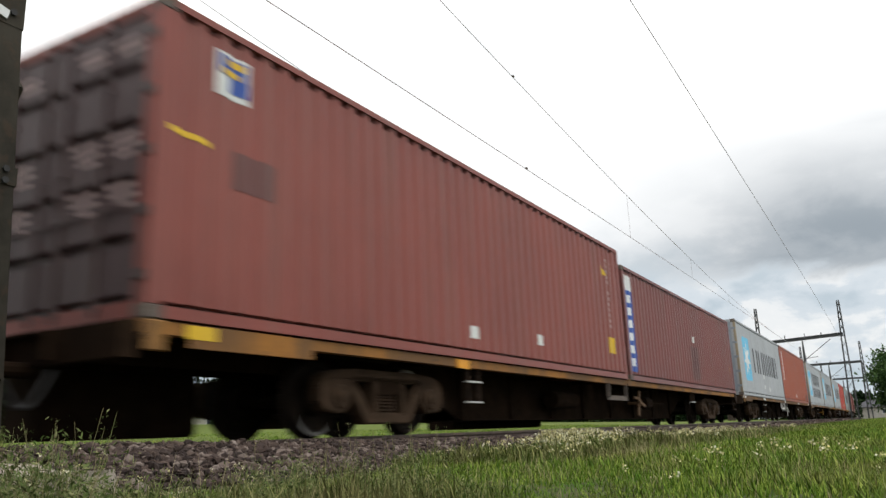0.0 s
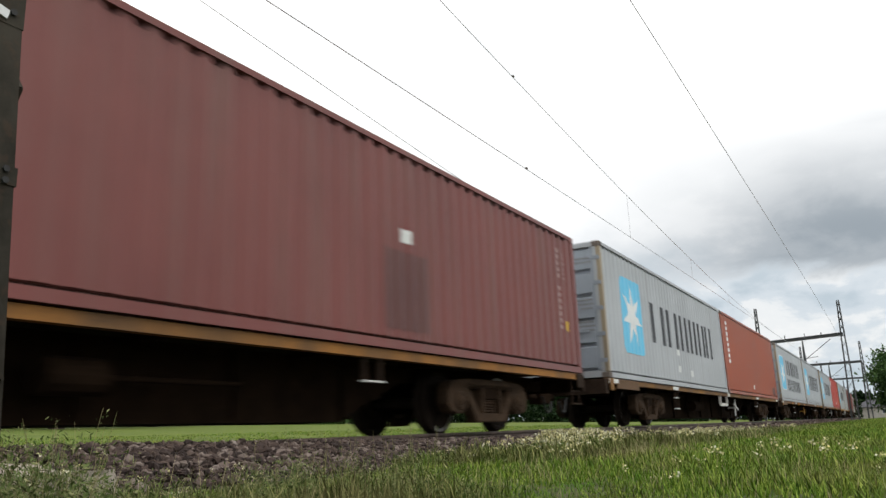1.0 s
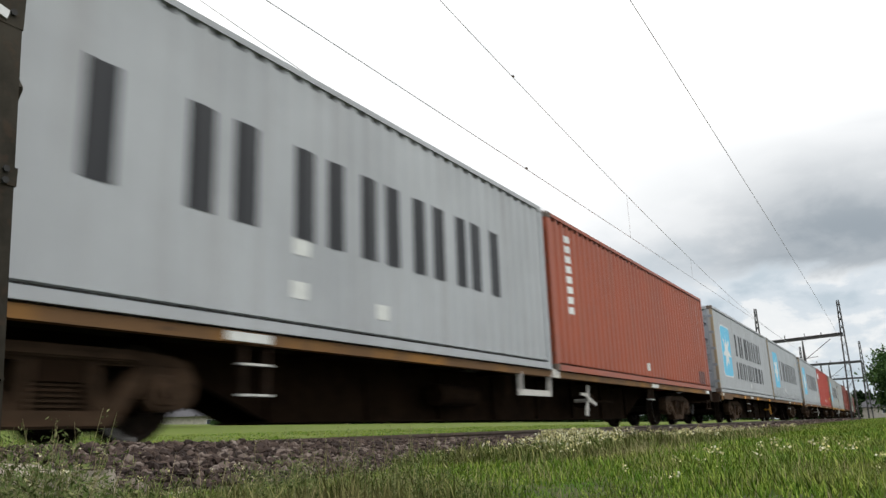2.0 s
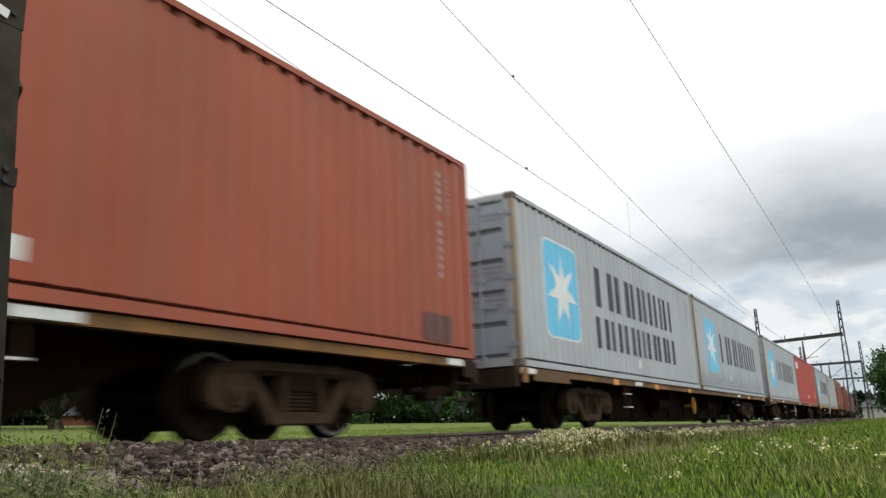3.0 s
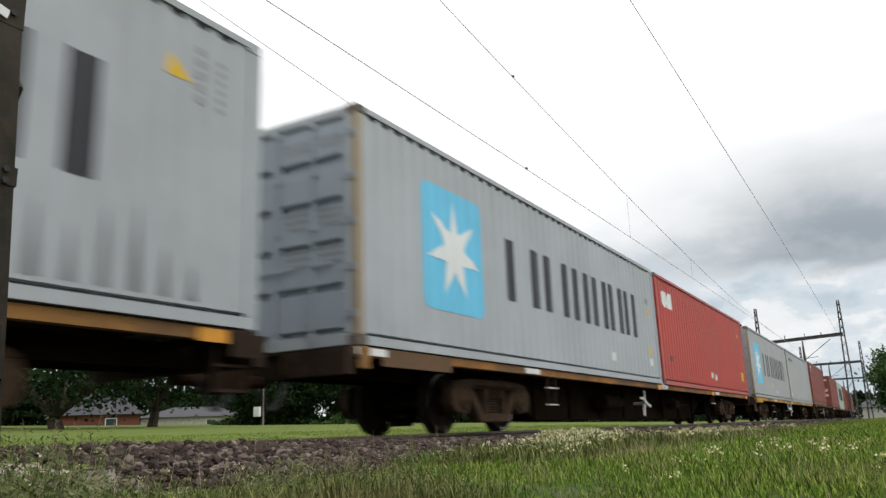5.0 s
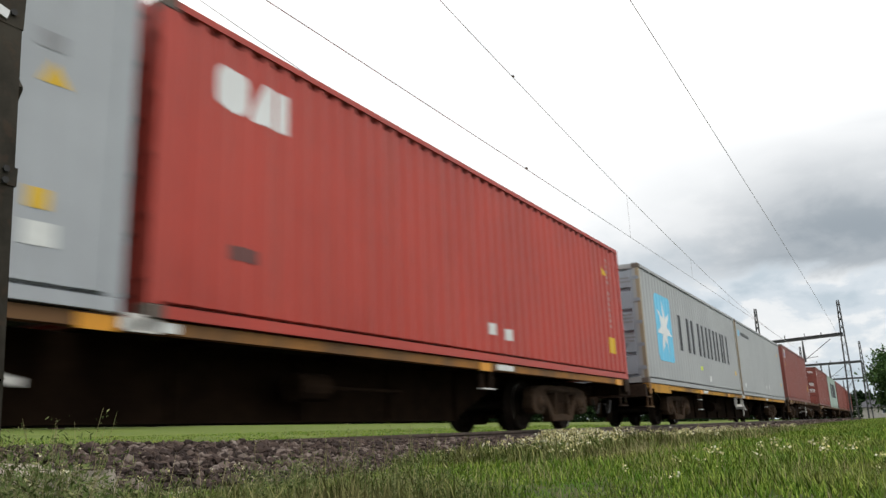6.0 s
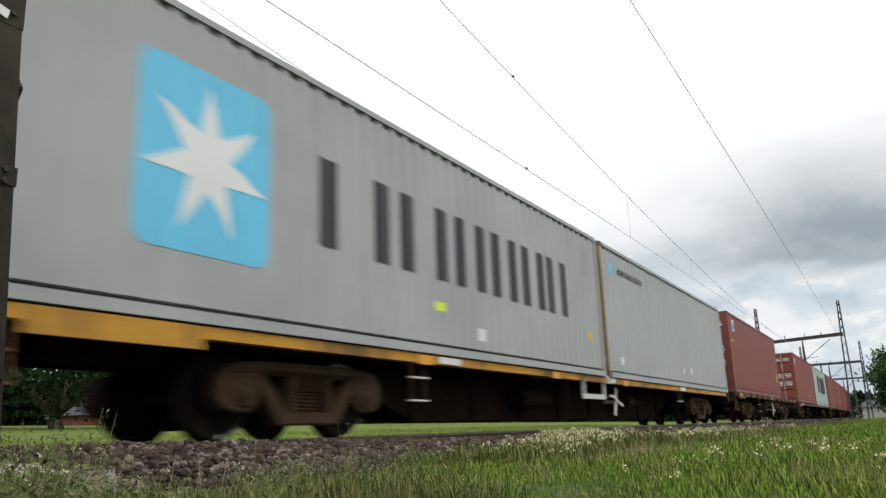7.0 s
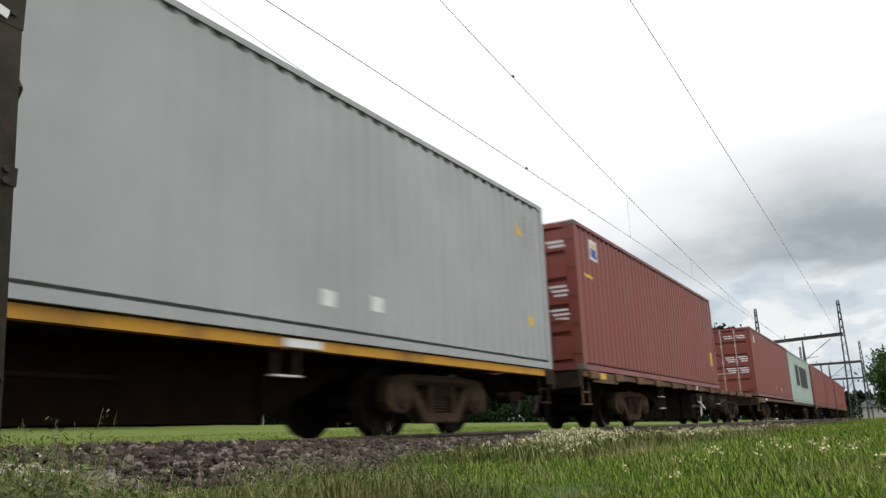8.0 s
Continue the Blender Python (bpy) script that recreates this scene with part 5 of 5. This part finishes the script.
def hedge(a0, a1, dist, height, leaf, label, n, seed):
    """A run of shrubs along the far edge of the field, between two bearings."""
    rng = np.random.default_rng(seed)
    t = tagged(new("hedge"), label, "hedge")
    a = np.radians(rng.uniform(a0, a1, n))
    d = dist + rng.normal(size=n) * 1.6
    x, y = -np.sin(a) * d, np.cos(a) * d
    g = np.array([ground_z(u, v) for u, v in zip(x, y)])
    top = height * (0.62 + 0.25 * np.sin(a * 61) + 0.18 * np.sin(a * 143 + 1.0))
    p = np.stack([x, y, g - 0.2 + top * rng.uniform(0, 1, n) ** 0.8], 1)
    e, f = rng.normal(size=(n, 3)), rng.normal(size=(n, 3))
    e /= np.linalg.norm(e, axis=1)[:, None]
    f -= (e * f).sum(1)[:, None] * e
    f /= np.linalg.norm(f, axis=1)[:, None]
    s = 0.22 * rng.uniform(0.6, 1.4, (n, 1))
    V = np.stack([p - e * s, p + f * s * 0.6, p + e * s, p - f * s * 0.6], 1).reshape(-1, 3)
    part("foliage", raw("foliage", V.tolist(), np.arange(4 * n).reshape(n, 4).tolist(), M[leaf]), None, t)


hedge(12, 44, 112, 4.2, "leaf_dark", "dark uneven hedge along the far edge of the field", 30000, 71)
hedge(2.5, 13, 175, 4.6, "leaf_dark", "dark hedge far down the line", 9000, 74)
hedge(44, 66, 128, 4.6, "leaf_dark", "dark shrubs behind the houses", 22000, 72)
hedge(36, 47, 97, 1.8, "leaf", "low green shrubs before the hedge", 7000, 73)

# utility pole with a box at the edge of the field
px_, py_ = on_field(-0.688, 0.725, 84)
up_ = tagged(new("utility_pole"), "pale pole with a white meter box at the field's edge", "pole")
up_.matrix_basis = pose(px_, py_, ground_z(px_, py_))
bm = bmesh.new()
tube(bm, (0, 0, -0.2), (0, 0, 4.2), 0.09, 10, 0.07)
part("pole", bm, M["concrete"], up_)
bm = bmesh.new()
box(bm, -0.95, -0.15, -0.5, -0.16, 0.9, 1.9)
bmesh.ops.bevel(bm, geom=bm.edges[:], offset=0.03, segments=1, affect="EDGES")
part("meter_box", bm, M["white"], up_, "white meter box")


# ------------------------------------------------------------------ grass and flowers
def blade_field(name, specs, material, label, seed):
    """Curved grass blades: specs of (y0, y1, x0, x1, count, low, high, width)."""
    rng = np.random.default_rng(seed)
    VV, FF, base = [], [], 0
    for y0, y1, x0, x1, n, lo, hi, wd in specs:
        y = rng.uniform(y0, y1, n)
        x = rng.uniform(x0, x1, n)
        h = rng.uniform(lo, hi, n) * rng.uniform(0.7, 1.0, n)
        # two blades in five stand in tufts of their own height
        reach = 0.035 + 0.006 * (y0 + y1) / 2
        m = max(1, n // 42)
        cy, cx, ch = rng.uniform(y0, y1, m), rng.uniform(x0, x1, m), rng.uniform(0.75, 1.65, m)
        own = rng.integers(0, m, n)
        tufted = rng.random(n) < 0.4
        y = np.where(tufted, cy[own] + rng.normal(size=n) * reach, y)
        x = np.where(tufted, cx[own] + rng.normal(size=n) * reach, x)
        h = np.where(tufted, h * ch[own], h) if hi < 0.25 else h
        # tufts: height and density follow a slow pattern
        tuft = 0.80 + 0.28 * np.sin(x * 3.1 + 1.3 * np.sin(y * 1.7)) * np.sin(y * 1.3 + np.sin(x * 2.9))
        h = h * tuft
        a = rng.uniform(0, 6.283, n)
        lean = rng.uniform(0.1, 0.65, n) * h
        g = np.stack([x, y, np.array([ground_z(a0, b0) for a0, b0 in zip(x, y)]) - 0.015], 1)
        side = np.stack([np.cos(a), np.sin(a), np.zeros(n)], 1) * (wd * rng.uniform(0.6, 1.3, n))[:, None]
        b = a + rng.uniform(0.8, 2.3, n)
        out = np.stack([np.cos(b), np.sin(b), np.zeros(n)], 1)
        mid = g + out * (lean * 0.35)[:, None] + np.array([0, 0, 1]) * (h * 0.6)[:, None]
        tip = g + out * lean[:, None] + np.array([0, 0, 1]) * h[:, None]
        V = np.stack([g - side, g + side, mid + side * 0.75, mid - side * 0.75, tip], 1).reshape(-1, 3)
        k = base + np.arange(n)[:, None] * 5
        FF += (k + np.array([[0, 1, 2, 3]])).tolist() + (k + np.array([[3, 2, 4]])).tolist()
        VV.append(V)
        base += 5 * n
    me = raw(name, np.concatenate(VV).tolist(), FF, M[material])
    return tagged(new(name, me), label, "grass", kind="stuff")


blade_field("lawn_grass", ((1.8, 5, -3.1, 0.9, 52000, 0.02, 0.075, 0.0034), (5, 9, -3.4, 1.0, 40000, 0.03, 0.095, 0.0050), (9, 20, -3.2, 1.4, 34000, 0.035, 0.095, 0.0085), (20, 55, -3.4, 2.0, 30000, 0.06, 0.13, 0.012), (55, 160, -4.2, 3.5, 28000, 0.07, 0.15, 0.035)), "lawn", "short green grass beside the railway", 11)
blade_field("weed_grass", ((1.0, 1.6, -2.05, -1.35, 3200, 0.06, 0.15, 0.0022), (1.45, 2.2, -2.2, -1.4, 3000, 0.05, 0.13, 0.0022), (0.75, 1.12, -2.3, -1.62, 900, 0.12, 0.30, 0.0013), (1.25, 1.98, -2.40, -1.7, 5200, 0.09, 0.20, 0.0026), (1.75, 3.0, -3.3, -2.2, 900, 0.03, 0.08, 0.0020), (2.0, 2.9, -2.1, -1.4, 2600, 0.08, 0.20, 0.0030), (2.5, 5.2, -3.3, -2.3, 4200, 0.03, 0.065, 0.0022), (5.5, 9, -3.85, -2.5, 9500, 0.07, 0.20, 0.0055), (9, 11.5, -3.95, -2.5, 5000, 0.10, 0.24, 0.0065), (11.5, 20, -3.95, -2.3, 11000, 0.06, 0.17, 0.009), (20, 60, -4.3, -2.5, 11000, 0.05, 0.14, 0.012), (2.6, 9, -2.9, 0.6, 10000, 0.03, 0.095, 0.0025)), "weed", "long weedy grass along the ballast", 12)
blade_field("straw_stems", ((0.85, 2.1, -2.3, -1.3, 60, 0.20, 0.36, 0.0010), (1.9, 2.5, -3.4, -2.4, 70, 0.08, 0.20, 0.0013), (2.5, 5.5, -3.6, -2.2, 500, 0.05, 0.11, 0.0013), (6, 10, -3.95, -1.9, 1300, 0.12, 0.26, 0.0018), (10, 24, -4.0, -2.1, 2200, 0.09, 0.20, 0.003), (2.5, 10, -2.6, 0.6, 2600, 0.05, 0.15, 0.0014)), "straw", "dry straw-coloured stems in the grass", 13)
blade_field("field_grass", ((-1, 14, -11.5, -8.6, 9000, 0.04, 0.11, 0.006), (-2, 60, -24, -9.0, 60000, 0.03, 0.09, 0.012),), "lawn", "green field grass beyond the track", 14)


def make_flowers():
    """Heads of small cream flowers on thin stems among the weeds."""
    rng = np.random.default_rng(21)
    V, F, S, SF = [], [], [], []
    groups = [(rng.uniform(-4.05, -2.4), rng.uniform(5.5, 26)) for _ in range(40)] + [(rng.uniform(-3.7, -2.3), rng.uniform(1.5, 3.4)) for _ in range(3)]
    groups += [(rng.uniform(-4.05, -3.2), rng.uniform(8.0, 15)) for _ in range(14)] + [(rng.normal(-3.9, 0.14), rng.normal(18.5, 1.8)) for _ in range(22)] + [(rng.normal(-3.8, 0.16), rng.normal(9.7, 0.7)) for _ in range(60)]
    groups += [(rng.normal(-3.25, 0.30), rng.normal(8.4, 0.7)) for _ in range(24)] + [(rng.normal(-3.55, 0.25), rng.normal(14.5, 1.8)) for _ in range(22)]
    groups += [(rng.uniform(-2.4, 0.2), rng.uniform(3.0, 9)) for _ in range(11)]
    for gx, gy in groups:
        for _ in range(rng.integers(2, 6)):
            x, y = gx + rng.normal() * 0.10, gy + rng.normal() * 0.14
            h = (rng.uniform(0.14, 0.27) if 8.4 < y < 11 else rng.uniform(0.10, 0.20) if y > 5.5 else rng.uniform(0.14, 0.32) if y < 2.4 else rng.uniform(0.08, 0.16)) if x < -1.9 else rng.uniform(0.05, 0.12)
            z = -0.285
            top = np.array([x + rng.normal() * 0.03, y + rng.normal() * 0.03, z + h])
            w = 0.0016 if y < 9 else 0.003
            k = len(S)
            S += [(x - w, y, z), (x + w, y, z), (top[0] + w, top[1], top[2]), (top[0] - w, top[1], top[2])]
            SF.append((k, k + 1, k + 2, k + 3))
            for _ in range(rng.integers(6, 13)):
                c = top + rng.normal(size=3) * (np.array([0.016, 0.016, 0.010]) if y < 5.5 else np.array([0.024, 0.024, 0.013]))
                a, b = rng.normal(size=3), rng.normal(size=3)
                a /= np.linalg.norm(a)
                b -= a * (a @ b)
                b /= np.linalg.norm(b)
                s = rng.uniform(0.003, 0.0075) * (1.0 if y < 6 else 1.9)
                k = len(V)
                V += [tuple(c - a * s), tuple(c + b * s), tuple(c + a * s), tuple(c - b * s)]
                F.append((k, k + 1, k + 2, k + 3))
    tagged(new("flower_heads", raw("flower_heads", V, F, M["petal"])), "small cream wild flowers among the weeds", "wild flowers", kind="stuff")
    tagged(new("flower_stems", raw("flower_stems", S, SF, M["weed"])), "thin green flower stems among the weeds", "wild flowers", kind="stuff")


make_flowers()


def make_weeds():
    """Leafy weeds and a few seed stalks: clumps of (x, y, height, spread, stems)."""
    rng = np.random.default_rng(33)
    L, LF, S, SF, P, PF = [], [], [], [], [], []

    def leaf(V, F, c, s):
        a, b = rng.normal(size=3) + np.array([0, 0, 0.7]), rng.normal(size=3)
        a /= np.linalg.norm(a)
        b -= a * (a @ b)
        b /= np.linalg.norm(b)
        k = len(V)
        V += [tuple(c - a * s), tuple(c + b * s * 0.26), tuple(c + a * s), tuple(c - b * s * 0.26)]
        F.append((k, k + 1, k + 2, k + 3))

    clumps = [(-1.85, 0.92, 0.31, 0.18, 44), (-1.69, 1.05, 0.29, 0.13, 36), (-1.55, 0.95, 0.26, 0.12, 26), (-1.78, 1.14, 0.34, 0.08, 16), (-1.70, 1.00, 0.29, 0.10, 26), (-1.74, 1.22, 0.16, 0.14, 34),
              (-1.90, 1.42, 0.16, 0.15, 30), (-2.05, 1.60, 0.17, 0.14, 18), (-1.90, 1.62, 0.15, 0.14, 18), (-2.01, 1.95, 0.12, 0.18, 16),
              (-2.01, 2.23, 0.19, 0.18, 24), (-1.98, 2.52, 0.20, 0.20, 24), (-1.65, 2.51, 0.19, 0.20, 14), (-2.30, 2.70, 0.14, 0.24, 16), (-1.50, 2.45, 0.15, 0.2, 8),
              (-2.45, 1.73, 0.36, 0.02, 2), (-2.77, 2.89, 0.34, 0.03, 1), (-2.61, 3.03, 0.32, 0.05, 3), (-3.06, 3.95, 0.36, 0.10, 5), (-2.20, 3.34, 0.33, 0.12, 7), (-2.75, 4.3, 0.30, 0.25, 9)]
    for cx, cy, height, spread, stems in clumps:
        for _ in range(stems):
            x, y = cx + rng.normal() * spread * 0.6, cy + rng.normal() * spread * 0.6
            h = height * rng.uniform(0.70, 1.12)
            foot = np.array([x, y, -0.285])
            top = foot + np.array([rng.normal() * 0.16 * h, rng.normal() * 0.16 * h, h])
            k, w = len(S), 0.0011
            S += [tuple(foot + [-w, 0, 0]), tuple(foot + [w, 0, 0]), tuple(top + [w * 0.6, 0, 0]), tuple(top - [w * 0.6, 0, 0])]
            SF.append((k, k + 1, k + 2, k + 3))
            tall = height > 0.295
            for _ in range(44 if tall else 80):
                f = rng.uniform(0.25, 1.0)
                leaf(L, LF, foot + (top - foot) * f + rng.normal(size=3) * (0.008 if tall and f > 0.6 else 0.022), rng.uniform(0.004, 0.011) * (0.6 if tall and f > 0.6 else 1.0))
            if rng.random() < (0.16 if tall else 0.06):
                for _ in range(7):
                    leaf(P, PF, top + rng.normal(size=3) * 0.008, rng.uniform(0.003, 0.006))
    tagged(new("weed_leaves", raw("weed_leaves", L, LF, M["weed_leaf"])), "small mixed weed leaves at the ballast's edge", "weeds", kind="stuff")
    tagged(new("weed_stalks", raw("weed_stalks", S, SF, M["straw"])), "thin dry weed stalks at the ballast's edge", "weeds", kind="stuff")
    tagged(new("weed_flowers", raw("weed_flowers", P, PF, M["petal"])), "tiny cream flowers on the weeds", "wild flowers", kind="stuff")


make_weeds()


# ------------------------------------------------------------------ movement
def motions():
    """The train rolls towards the camera at a steady pace; its wheels turn."""
    times = [0.5 * i for i in range(17)]
    for thing, place, z in MOVERS:
        rows = []
        for t in times:
            y = place - SPEED * t
            rows.append((t, pose(XC + line_x(y), y, z, 0, 0, math.degrees(2 * BEND * max(y, 0.0)))))
        walk(thing, rows)
    per_second = math.degrees(SPEED / R_WHEEL)
    for axle, y, turn in WHEELSETS:
        walk(axle, [(i / FPS, pose(0, y, R_WHEEL, turn + per_second * i / FPS)) for i in range(8 * FPS + 1)])


motions()
